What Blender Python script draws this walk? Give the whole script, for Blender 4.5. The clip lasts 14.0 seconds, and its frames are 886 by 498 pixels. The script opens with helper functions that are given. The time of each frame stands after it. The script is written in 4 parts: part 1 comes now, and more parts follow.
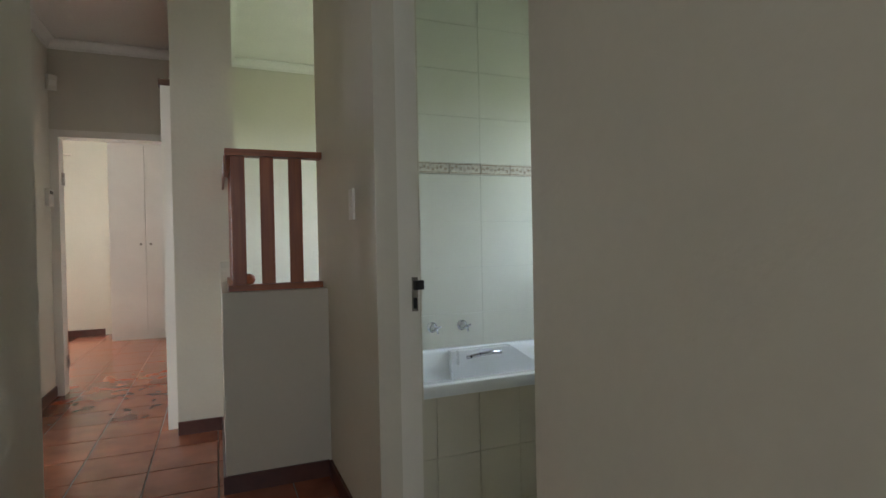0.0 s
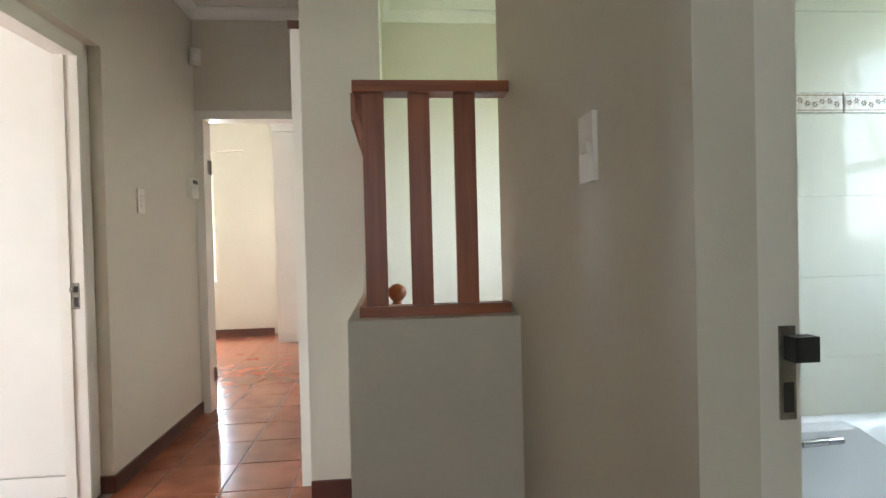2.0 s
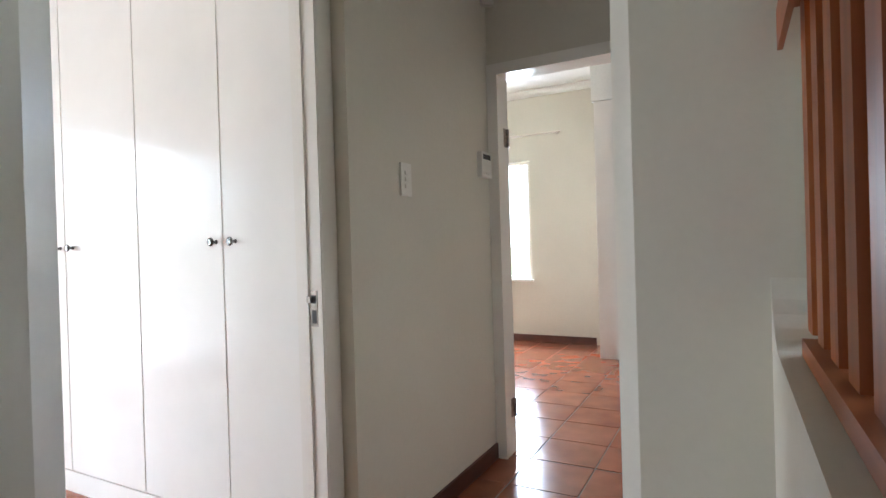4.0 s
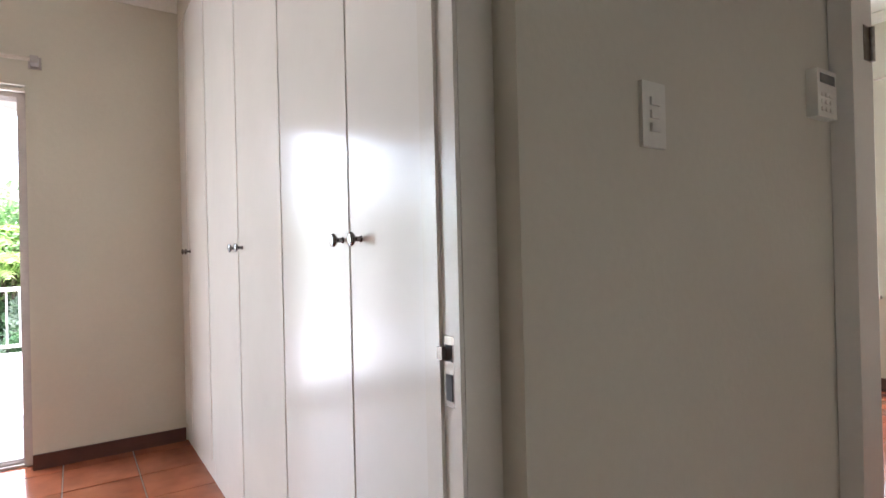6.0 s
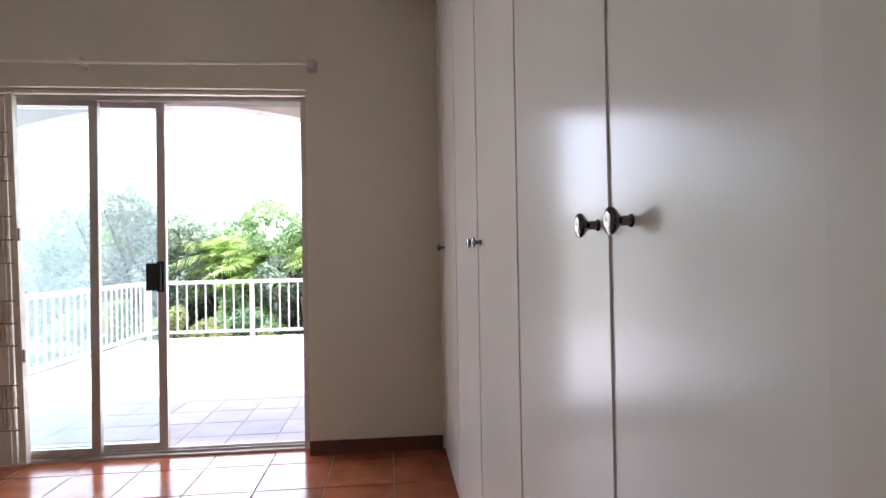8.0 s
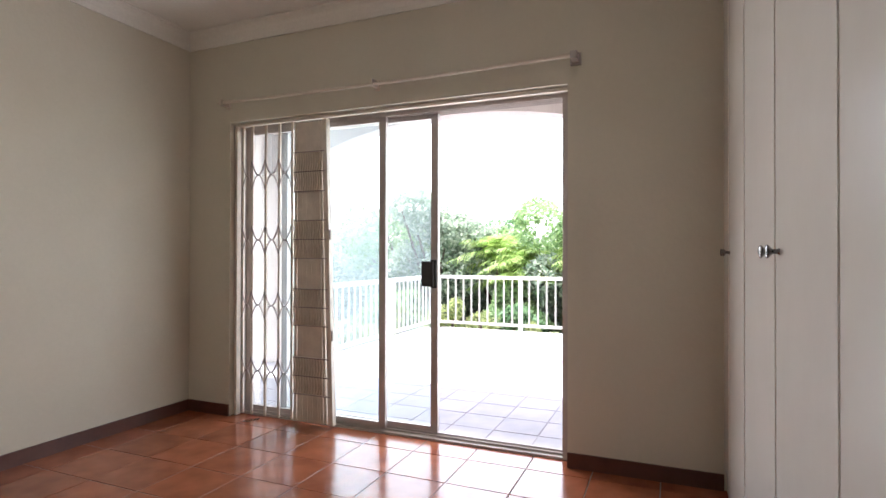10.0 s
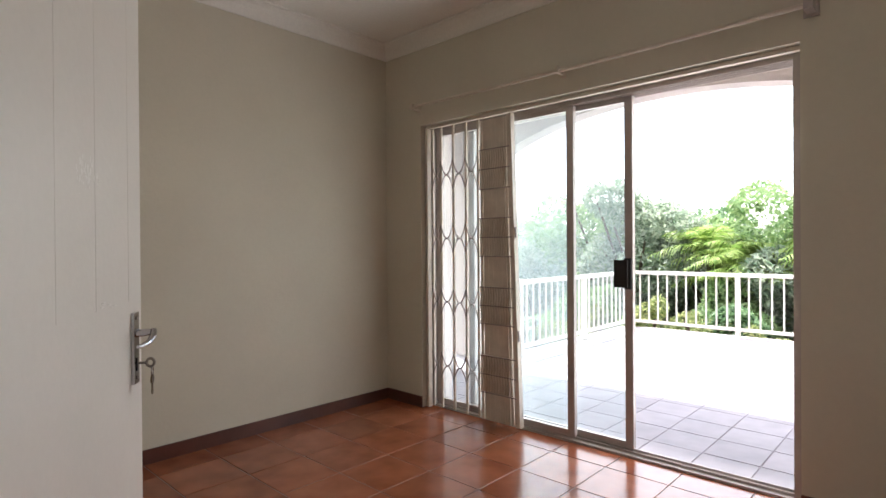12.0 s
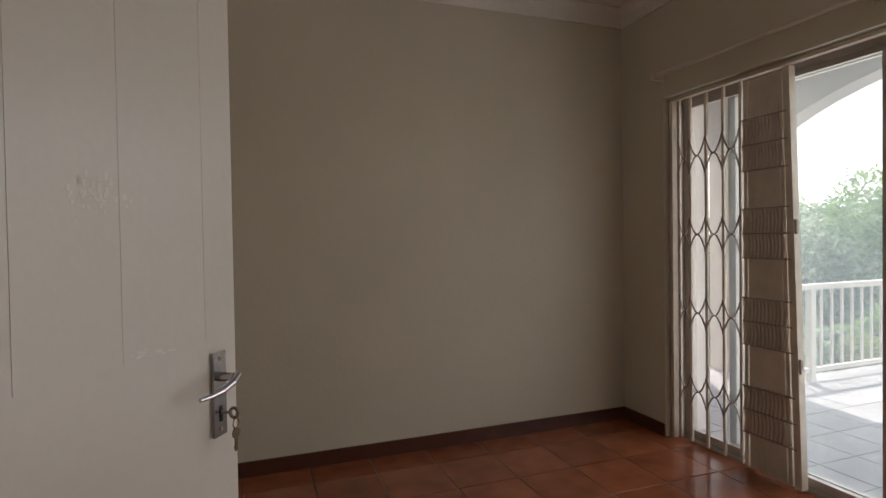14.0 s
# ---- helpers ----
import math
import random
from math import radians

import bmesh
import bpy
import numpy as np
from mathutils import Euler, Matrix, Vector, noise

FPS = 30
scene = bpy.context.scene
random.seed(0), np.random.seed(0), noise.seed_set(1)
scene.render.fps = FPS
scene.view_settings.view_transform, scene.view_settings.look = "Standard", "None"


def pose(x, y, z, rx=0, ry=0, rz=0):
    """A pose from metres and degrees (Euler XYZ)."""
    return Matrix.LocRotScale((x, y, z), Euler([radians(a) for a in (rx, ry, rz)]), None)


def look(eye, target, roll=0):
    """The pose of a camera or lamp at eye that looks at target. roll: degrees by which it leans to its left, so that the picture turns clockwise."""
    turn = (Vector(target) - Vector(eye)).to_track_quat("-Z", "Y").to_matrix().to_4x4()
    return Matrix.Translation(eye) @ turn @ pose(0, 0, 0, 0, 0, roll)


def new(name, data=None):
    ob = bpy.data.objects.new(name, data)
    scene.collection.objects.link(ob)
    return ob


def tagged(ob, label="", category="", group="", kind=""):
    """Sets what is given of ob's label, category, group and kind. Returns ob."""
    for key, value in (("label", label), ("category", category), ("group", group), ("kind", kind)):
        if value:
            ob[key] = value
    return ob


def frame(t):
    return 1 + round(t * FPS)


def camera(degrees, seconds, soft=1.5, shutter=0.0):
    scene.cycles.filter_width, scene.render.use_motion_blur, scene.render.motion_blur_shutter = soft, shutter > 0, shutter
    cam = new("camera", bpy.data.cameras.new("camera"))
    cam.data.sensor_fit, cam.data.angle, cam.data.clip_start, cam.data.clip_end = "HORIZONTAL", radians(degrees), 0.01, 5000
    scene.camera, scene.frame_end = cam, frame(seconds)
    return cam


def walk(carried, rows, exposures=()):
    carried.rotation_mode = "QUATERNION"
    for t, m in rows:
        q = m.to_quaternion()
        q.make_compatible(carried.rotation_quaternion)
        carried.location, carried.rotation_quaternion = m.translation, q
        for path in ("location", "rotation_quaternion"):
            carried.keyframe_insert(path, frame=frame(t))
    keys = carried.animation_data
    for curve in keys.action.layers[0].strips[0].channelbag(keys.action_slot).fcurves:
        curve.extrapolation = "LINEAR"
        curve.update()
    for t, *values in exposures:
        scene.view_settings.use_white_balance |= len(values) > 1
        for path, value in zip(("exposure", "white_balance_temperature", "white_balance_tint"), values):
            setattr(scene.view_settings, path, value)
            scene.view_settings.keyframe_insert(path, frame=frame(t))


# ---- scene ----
cam = camera(78.4, 14.0)
PATH = [
    (0, (0.101, 0.17, 1.157), (0.87, 2.015, 1.131), -1.1),
    (0.5, (0.178, 0.457, 1.147), (0.781, 2.364, 1.125), -1.2),
    (1, (0.241, 0.747, 1.163), (0.671, 2.7, 1.137), -1.4),
    (1.5, (0.242, 1.06, 1.152), (0.539, 3.038, 1.132), -1.4),
    (2, (0.247, 1.37, 1.153), (0.436, 3.361, 1.126), -1.4),
    (2.5, (0.243, 1.705, 1.166), (0.148, 3.703, 1.14), -1.6),
    (3, (0.19, 2.029, 1.135), (-0.255, 3.979, 1.123), -1.8),
    (3.5, (0.134, 2.31, 1.13), (-0.586, 4.176, 1.133), -2.2),
    (3.7, (0.105, 2.424, 1.141), (-0.712, 4.25, 1.136), -2.0),
    (5.8, (-0.362, 3.423, 1.149), (-1.939, 4.653, 1.164), -1.2),
    (6, (-0.431, 3.472, 1.15), (-2.084, 4.598, 1.158), -1.4),
    (6.5, (-0.627, 3.584, 1.129), (-2.433, 4.443, 1.146), -1.3),
    (7, (-0.758, 3.638, 1.142), (-2.651, 4.281, 1.16), -1.0),
    (7.5, (-0.864, 3.683, 1.141), (-2.809, 4.148, 1.16), -1.0),
    (8, (-0.98, 3.75, 1.147), (-2.97, 3.942, 1.167), -1.0),
    (8.5, (-1.049, 3.792, 1.149), (-3.045, 3.677, 1.168), -1.0),
    (8.7, (-1.026, 3.782, 1.149), (-3.014, 3.57, 1.172), -0.6),
    (11, (-1.262, 3.791, 1.206), (-2.912, 2.661, 1.204), -0.4),
    (11.5, (-1.274, 3.782, 1.21), (-2.815, 2.506, 1.203), -0.4),
    (12, (-1.308, 3.759, 1.212), (-2.771, 2.395, 1.202), -0.4),
    (12.5, (-1.432, 3.682, 1.259), (-2.81, 2.233, 1.227), -0.5),
    (13, (-1.532, 3.576, 1.237), (-2.798, 2.028, 1.21), -0.6),
    (13.5, (-1.651, 3.546, 1.255), (-2.642, 1.809, 1.225), -1.1),
    (14, (-1.714, 3.56, 1.267), (-2.406, 1.684, 1.23), -0.9),
]
EXPO = [(0, 2.55, 5850, 11), (1, 2.8, 5900, 10), (2, 3.3, 5880, 10), (3, 3.2, 5500, 10), (3.7, 2.95, 5470, 10), (5.8, 2.45, 5680, 14), (6, 2.4, 5680, 14), (6.5, 2.0, 5730, 15), (7, 1.65, 5770, 17), (8.7, 1.35, 5770, 17), (11, 1.5, 6170, 14), (12, 1.1, 6220, 14), (12.5, 0.9, 6270, 16), (13, 0.75, 6320, 16), (14, 0.25, 6670, 16)]
walk(cam, [(t, look(e, g, r)) for t, e, g, r in PATH], EXPO)

# world, sun and daylight
scene.view_settings.exposure = 1.0
world = bpy.data.worlds.new("world")
scene.world = world
world.use_nodes = True
wn = world.node_tree.nodes
sky = wn.new("ShaderNodeTexSky")
sky.sky_type, sky.sun_disc = "NISHITA", False
sky.sun_elevation, sky.sun_rotation = radians(68), radians(210)
sky.dust_density, sky.air_density = 2.0, 1.0
wn["Background"].inputs["Strength"].default_value = 0.15
world.node_tree.links.new(sky.outputs[0], wn["Background"].inputs[0])
haze, both = wn.new("ShaderNodeBackground"), wn.new("ShaderNodeAddShader")
haze.inputs["Color"].default_value, haze.inputs["Strength"].default_value = (1.0, 0.985, 0.96, 1), 1.1
world.node_tree.links.new(wn["Background"].outputs[0], both.inputs[0])
world.node_tree.links.new(haze.outputs[0], both.inputs[1])
world.node_tree.links.new(both.outputs[0], wn["World Output"].inputs[0])
sun = new("sun", bpy.data.lights.new("sun", "SUN"))
sun.data.energy, sun.data.angle, sun.data.color = 5.0, radians(0.5), (1.0, 0.95, 0.87)
sun.matrix_world = look((-2.0, -3.5, 10), (0, 0, 0))


def window_light(name, at, to, w, h, power, color=(0.9, 0.96, 1.0)):
    lamp = new(name, bpy.data.lights.new(name, "AREA"))
    lamp.data.shape, lamp.data.size, lamp.data.size_y = "RECTANGLE", w, h
    lamp.data.energy, lamp.data.color = power, color
    lamp.matrix_world = look(at, to)
    return lamp


window_light("daylight_bath", (2.80, 2.25, 1.62), (0.8, 2.25, 1.60), 1.5, 1.2, 1.2)
window_light("daylight_stair", (2.2, 4.3, 1.7), (0.2, 4.3, 1.3), 1.2, 1.2, 0.45, (0.76, 1.0, 0.84))
window_light("daylight_bedroom", (-4.62, 2.1, 1.1), (-1.2, 2.1, 1.0), 2.3, 2.0, 17, (1.0, 0.97, 0.92))
window_light("daylight_back_room", (-2.6, 8.85, 1.45), (-2.0, 5.4, 1.0), 1.2, 1.3, 27, (0.94, 0.97, 1.0))
# added fill lamp in the closed passage end, brightens the hall; no window there
window_light("fill_passage", (0.1, -1.5, 1.5), (0.1, 2, 1.3), 0.9, 1.2, 2.1, (0.95, 0.97, 1.0))

# ---------------------------------------------------------------- materials


def shader(name, color, rough=0.5, metal=0.0, spread=0.06, scale=3.0, bump=0.0, bump_scale=60.0, fine=0.03, vary=0.0, coat=0.0, spec=0.5):
    m = bpy.data.materials.new(name)
    m.use_nodes = True
    nt = m.node_tree
    n, l = nt.nodes, nt.links
    b = n["Principled BSDF"]
    b.inputs["Roughness"].default_value, b.inputs["Metallic"].default_value = rough, metal
    b.inputs["Coat Weight"].default_value = coat
    b.inputs["Specular IOR Level"].default_value = spec
    tc = n.new("ShaderNodeNewGeometry")
    big, small = n.new("ShaderNodeTexNoise"), n.new("ShaderNodeTexNoise")
    big.inputs["Scale"].default_value, small.inputs["Scale"].default_value = scale, bump_scale
    big.inputs["Detail"].default_value, small.inputs["Detail"].default_value = 5, 3
    for k in (big, small):
        l.new(tc.outputs["Position"], k.inputs["Vector"])
    ramp = n.new("ShaderNodeMapRange")
    ramp.inputs["From Min"].default_value, ramp.inputs["From Max"].default_value = 0.3, 0.7
    ramp.inputs["To Min"].default_value, ramp.inputs["To Max"].default_value = 1 - spread, 1 + spread
    l.new(big.outputs["Fac"], ramp.inputs["Value"])
    ramp2 = n.new("ShaderNodeMapRange")
    ramp2.inputs["From Min"].default_value, ramp2.inputs["From Max"].default_value = 0.3, 0.7
    ramp2.inputs["To Min"].default_value, ramp2.inputs["To Max"].default_value = 1 - fine, 1 + fine
    l.new(small.outputs["Fac"], ramp2.inputs["Value"])
    mul = n.new("ShaderNodeMath")
    mul.operation = "MULTIPLY"
    l.new(ramp.outputs[0], mul.inputs[0])
    l.new(ramp2.outputs[0], mul.inputs[1])
    last = mul.outputs[0]
    if vary:
        info = n.new("ShaderNodeObjectInfo")
        r3 = n.new("ShaderNodeMapRange")
        r3.inputs["To Min"].default_value, r3.inputs["To Max"].default_value = 1 - vary, 1 + vary
        l.new(info.outputs["Random"], r3.inputs["Value"])
        m2 = n.new("ShaderNodeMath")
        m2.operation = "MULTIPLY"
        l.new(last, m2.inputs[0])
        l.new(r3.outputs[0], m2.inputs[1])
        last = m2.outputs[0]
    vm = n.new("ShaderNodeVectorMath")
    vm.operation = "SCALE"
    vm.inputs[0].default_value = color
    l.new(last, vm.inputs["Scale"])
    l.new(vm.outputs[0], b.inputs["Base Color"])
    if bump:
        bp = n.new("ShaderNodeBump")
        bp.inputs["Strength"].default_value, bp.inputs["Distance"].default_value = bump, 0.004
        l.new(small.outputs["Fac"], bp.inputs["Height"])
        l.new(bp.outputs[0], b.inputs["Normal"])
    return m


def wood(name, a, c, rough=0.35, along="z"):
    m = bpy.data.materials.new(name)
    m.use_nodes = True
    n, l = m.node_tree.nodes, m.node_tree.links
    b = n["Principled BSDF"]
    g = n.new("ShaderNodeNewGeometry")
    mp = n.new("ShaderNodeMapping")
    mp.inputs["Scale"].default_value = {"z": (30, 30, 2.0), "x": (2.0, 30, 30), "y": (30, 2.0, 30)}[along]
    ns = n.new("ShaderNodeTexNoise")
    ns.inputs["Scale"].default_value, ns.inputs["Detail"].default_value = 1.2, 6
    cr = n.new("ShaderNodeValToRGB")
    cr.color_ramp.elements[0].color, cr.color_ramp.elements[1].color = (*a, 1), (*c, 1)
    cr.color_ramp.elements[0].position, cr.color_ramp.elements[1].position = 0.3, 0.7
    l.new(g.outputs["Position"], mp.inputs["Vector"])
    l.new(mp.outputs[0], ns.inputs["Vector"])
    l.new(ns.outputs["Fac"], cr.inputs["Fac"])
    l.new(cr.outputs[0], b.inputs["Base Color"])
    bp = n.new("ShaderNodeBump")
    bp.inputs["Strength"].default_value, bp.inputs["Distance"].default_value = 0.15, 0.002
    l.new(ns.outputs["Fac"], bp.inputs["Height"])
    l.new(bp.outputs[0], b.inputs["Normal"])
    b.inputs["Roughness"].default_value = rough
    return m


def terracotta(name, a, c, rough, vary=0.12):
    m = bpy.data.materials.new(name)
    m.use_nodes = True
    n, l = m.node_tree.nodes, m.node_tree.links
    b = n["Principled BSDF"]
    g = n.new("ShaderNodeNewGeometry")
    info = n.new("ShaderNodeObjectInfo")
    add = n.new("ShaderNodeVectorMath")
    off = n.new("ShaderNodeVectorMath")
    off.operation = "SCALE"
    off.inputs[0].default_value = (9, 7, 5)
    l.new(info.outputs["Random"], off.inputs["Scale"])
    l.new(g.outputs["Position"], add.inputs[0])
    l.new(off.outputs[0], add.inputs[1])
    ns, fn = n.new("ShaderNodeTexNoise"), n.new("ShaderNodeTexNoise")
    ns.inputs["Scale"].default_value, ns.inputs["Detail"].default_value, ns.inputs["Roughness"].default_value = 6, 3, 0.45
    fn.inputs["Scale"].default_value, fn.inputs["Detail"].default_value = 70, 3
    l.new(add.outputs[0], ns.inputs["Vector"])
    l.new(g.outputs["Position"], fn.inputs["Vector"])
    cr = n.new("ShaderNodeValToRGB")
    cr.color_ramp.elements[0].color, cr.color_ramp.elements[1].color = (*a, 1), (*c, 1)
    cr.color_ramp.elements[0].position, cr.color_ramp.elements[1].position = 0.25, 0.78
    l.new(ns.outputs["Fac"], cr.inputs["Fac"])
    r3 = n.new("ShaderNodeMapRange")
    r3.inputs["To Min"].default_value, r3.inputs["To Max"].default_value = 1 - vary, 1 + vary
    l.new(info.outputs["Random"], r3.inputs["Value"])
    vm = n.new("ShaderNodeVectorMath")
    vm.operation = "SCALE"
    l.new(cr.outputs[0], vm.inputs[0])
    l.new(r3.outputs[0], vm.inputs["Scale"])
    l.new(vm.outputs[0], b.inputs["Base Color"])
    rr = n.new("ShaderNodeMapRange")
    rr.inputs["From Min"].default_value, rr.inputs["From Max"].default_value = 0.3, 0.7
    rr.inputs["To Min"].default_value, rr.inputs["To Max"].default_value = rough * 0.95, rough * 1.08
    l.new(ns.outputs["Fac"], rr.inputs["Value"])
    l.new(rr.outputs[0], b.inputs["Roughness"])
    return m


def leafy(name, a, c):
    m = bpy.data.materials.new(name)
    m.use_nodes = True
    n, l = m.node_tree.nodes, m.node_tree.links
    b = n["Principled BSDF"]
    g = n.new("ShaderNodeNewGeometry")
    cr = n.new("ShaderNodeValToRGB")
    cr.color_ramp.elements[0].color, cr.color_ramp.elements[1].color = (*a, 1), (*c, 1)
    l.new(g.outputs["Random Per Island"], cr.inputs["Fac"])
    l.new(cr.outputs[0], b.inputs["Base Color"])
    b.inputs["Roughness"].default_value = 0.45
    tr = n.new("ShaderNodeBsdfTranslucent")
    l.new(cr.outputs[0], tr.inputs["Color"])
    mx = n.new("ShaderNodeMixShader")
    mx.inputs[0].default_value = 0.5
    l.new(b.outputs[0], mx.inputs[1])
    l.new(tr.outputs[0], mx.inputs[2])
    l.new(mx.outputs[0], n["Material Output"].inputs["Surface"])
    return m


def glass(name, dust=0.0, tint=(0.96, 0.98, 0.97)):
    m = bpy.data.materials.new(name)
    m.use_nodes = True
    n, l = m.node_tree.nodes, m.node_tree.links
    n.remove(n["Principled BSDF"])
    t, gl, mx, fr = n.new("ShaderNodeBsdfTransparent"), n.new("ShaderNodeBsdfGlossy"), n.new("ShaderNodeMixShader"), n.new("ShaderNodeLayerWeight")
    t.inputs["Color"].default_value = (*tint, 1)
    gl.inputs["Roughness"].default_value = 0.02
    fr.inputs["Blend"].default_value = 0.5
    steep, gloss = n.new("ShaderNodeMath"), n.new("ShaderNodeMath")
    steep.operation, gloss.operation = "POWER", "MULTIPLY_ADD"
    steep.inputs[1].default_value = 5
    gloss.inputs[1].default_value, gloss.inputs[2].default_value = 0.85, 0.035
    l.new(fr.outputs["Facing"], steep.inputs[0])
    l.new(steep.outputs[0], gloss.inputs[0])
    l.new(gloss.outputs[0], mx.inputs[0])
    l.new(t.outputs[0], mx.inputs[1])
    l.new(gl.outputs[0], mx.inputs[2])
    last = mx
    if dust:
        df, ts, a1, a2 = n.new("ShaderNodeBsdfDiffuse"), n.new("ShaderNodeBsdfTranslucent"), n.new("ShaderNodeMixShader"), n.new("ShaderNodeMixShader")
        df.inputs["Color"].default_value = ts.inputs["Color"].default_value = (0.72, 0.85, 0.93, 1)
        a1.inputs[0].default_value = 0.7
        l.new(df.outputs[0], a1.inputs[1])
        l.new(ts.outputs[0], a1.inputs[2])
        ns, mr = n.new("ShaderNodeTexNoise"), n.new("ShaderNodeMapRange")
        ns.inputs["Scale"].default_value = 2.5
        mr.inputs["To Min"].default_value, mr.inputs["To Max"].default_value = dust * 0.6, dust * 1.4
        l.new(ns.outputs["Fac"], mr.inputs["Value"])
        l.new(mr.outputs[0], a2.inputs[0])
        l.new(mx.outputs[0], a2.inputs[1])
        l.new(a1.outputs[0], a2.inputs[2])
        last = a2
    l.new(last.outputs[0], n["Material Output"].inputs["Surface"])
    return m


M = dict(
    wall=shader("wall_paint", (0.615, 0.572, 0.468), 0.55, spread=0.04, scale=1.5, bump=0.25, bump_scale=45, fine=0.012, spec=0.35),
    ceiling=shader("ceiling_paint", (0.78, 0.76, 0.70), 0.6, spread=0.03, bump=0.05),
    white=shader("white_enamel", (0.80, 0.76, 0.68), 0.22, spread=0.03, bump=0.05, bump_scale=90, fine=0.01),
    door=shader("door_enamel", (0.74, 0.70, 0.64), 0.32, spread=0.04, bump=0.08, bump_scale=80, fine=0.012),
    cup=shader("cupboard_enamel", (0.80, 0.77, 0.71), 0.15, spread=0.03, scale=2, bump=0.05, bump_scale=14, fine=0.008, spec=0.15),
    skirt=shader("brown_skirting", (0.085, 0.028, 0.018), 0.35, spread=0.25, scale=8, bump=0.1),
    tile=terracotta("terracotta_tile", (0.215, 0.060, 0.028), (0.37, 0.122, 0.055), 0.165),
    patio=terracotta("patio_tile", (0.36, 0.33, 0.35), (0.48, 0.44, 0.46), 0.5, 0.08),
    grout=shader("grout", (0.21, 0.15, 0.115), 0.8, spread=0.2, scale=9),
    patiogrout=shader("patio_grout", (0.35, 0.32, 0.33), 0.8, spread=0.2, scale=9),
    whitegrout=shader("white_grout", (0.68, 0.68, 0.585), 0.3, spread=0.04, scale=6),
    bathtile=shader("cream_wall_tile", (0.69, 0.69, 0.59), 0.045, spread=0.03, scale=2, bump=0.02, bump_scale=5, fine=0.006, coat=0.0, spec=0.19),
    apron=shader("beige_wall_tile", (0.66, 0.61, 0.50), 0.16, spread=0.04, scale=3, bump=0.03, bump_scale=8, fine=0.01),
    decor=shader("decor_ground", (0.62, 0.58, 0.48), 0.2, spread=0.15, scale=60),
    decor2=shader("decor_pattern", (0.32, 0.24, 0.16), 0.25, spread=0.3, scale=80),
    tub=shader("acrylic_white", (0.84, 0.86, 0.86), 0.09, spread=0.01, fine=0.003),
    chrome=shader("chrome", (0.55, 0.55, 0.57), 0.12, 1.0, spread=0.05, fine=0.01),
    patch=shader("pale_filler", (0.84, 0.81, 0.76), 0.6, spread=0.05),
    knob=shader("dark_chrome", (0.17, 0.16, 0.155), 0.14, 1.0, spread=0.08, fine=0.02),
    steel=shader("worn_steel", (0.30, 0.27, 0.23), 0.38, 1.0, spread=0.3, scale=40),
    dark=shader("dark_slot", (0.02, 0.018, 0.016), 0.6),
    brass=shader("brass", (0.16, 0.12, 0.07), 0.35, 1.0, spread=0.15, scale=20),
    alu=shader("bronze_aluminium", (0.46, 0.41, 0.38), 0.36, 0.15, spread=0.08, scale=12, fine=0.03),
    cream=shader("cream_steel", (0.66, 0.58, 0.49), 0.35, spread=0.08, scale=12, bump=0.05),
    rail=shader("railing_paint", (0.80, 0.74, 0.66), 0.4, spread=0.05, scale=6),
    plastic=shader("white_plastic", (0.72, 0.69, 0.61), 0.35, spread=0.02),
    screen=shader("display", (0.05, 0.045, 0.04), 0.2, spread=0.05),
    plaster=shader("outside_plaster", (0.72, 0.66, 0.61), 0.8, spread=0.06, bump=0.3),
    ground=shader("garden_ground", (0.07, 0.085, 0.03), 0.95, spread=0.4, scale=1.2, bump=0.5, bump_scale=10),
    bark=shader("bark", (0.12, 0.09, 0.06), 0.9, spread=0.3, scale=10, bump=0.5, bump_scale=25),
    leafa=leafy("broad_leaf", (0.14, 0.26, 0.09), (0.46, 0.58, 0.28)),
    leafb=leafy("palm_leaf", (0.16, 0.30, 0.055), (0.50, 0.60, 0.19)),
    leafc=leafy("dark_leaf", (0.07, 0.16, 0.07), (0.28, 0.42, 0.21)),
    leafd=leafy("silvery_leaf", (0.16, 0.24, 0.15), (0.55, 0.60, 0.46)),
    leafe=leafy("shrub_leaf", (0.14, 0.22, 0.06), (0.55, 0.56, 0.26)),
    # the gate's cream steel seen against the light, its shade put into the colour
    strap=shader("backlit_gate_steel", (0.36, 0.30, 0.27), 0.4, spread=0.15, scale=20),
    rust=shader("rust_brown_timber", (0.10, 0.05, 0.03), 0.6, spread=0.2),
    woodz=wood("stained_timber", (0.21, 0.053, 0.012), (0.36, 0.105, 0.026), 0.40),
    woodx=wood("stained_timber_x", (0.21, 0.053, 0.012), (0.36, 0.105, 0.026), 0.40, "x"),
    woody=wood("stained_timber_y", (0.21, 0.053, 0.012), (0.36, 0.105, 0.026), 0.40, "y"),
    glass=glass("clear_glass"),
    dusty=glass("dusty_glass", 0.07),
)

# ---------------------------------------------------------------- building helpers


def box(bm, x0, x1, y0, y1, z0, z1, m=None):
    vs = [bm.verts.new(p) for p in ((x0, y0, z0), (x1, y0, z0), (x1, y1, z0), (x0, y1, z0), (x0, y0, z1), (x1, y0, z1), (x1, y1, z1), (x0, y1, z1))]
    if m is not None:
        for v in vs:
            v.co = m @ v.co
    return [bm.faces.new([vs[i] for i in f]) for f in ((3, 2, 1, 0), (4, 5, 6, 7), (0, 1, 5, 4), (1, 2, 6, 5), (2, 3, 7, 6), (3, 0, 4, 7))]


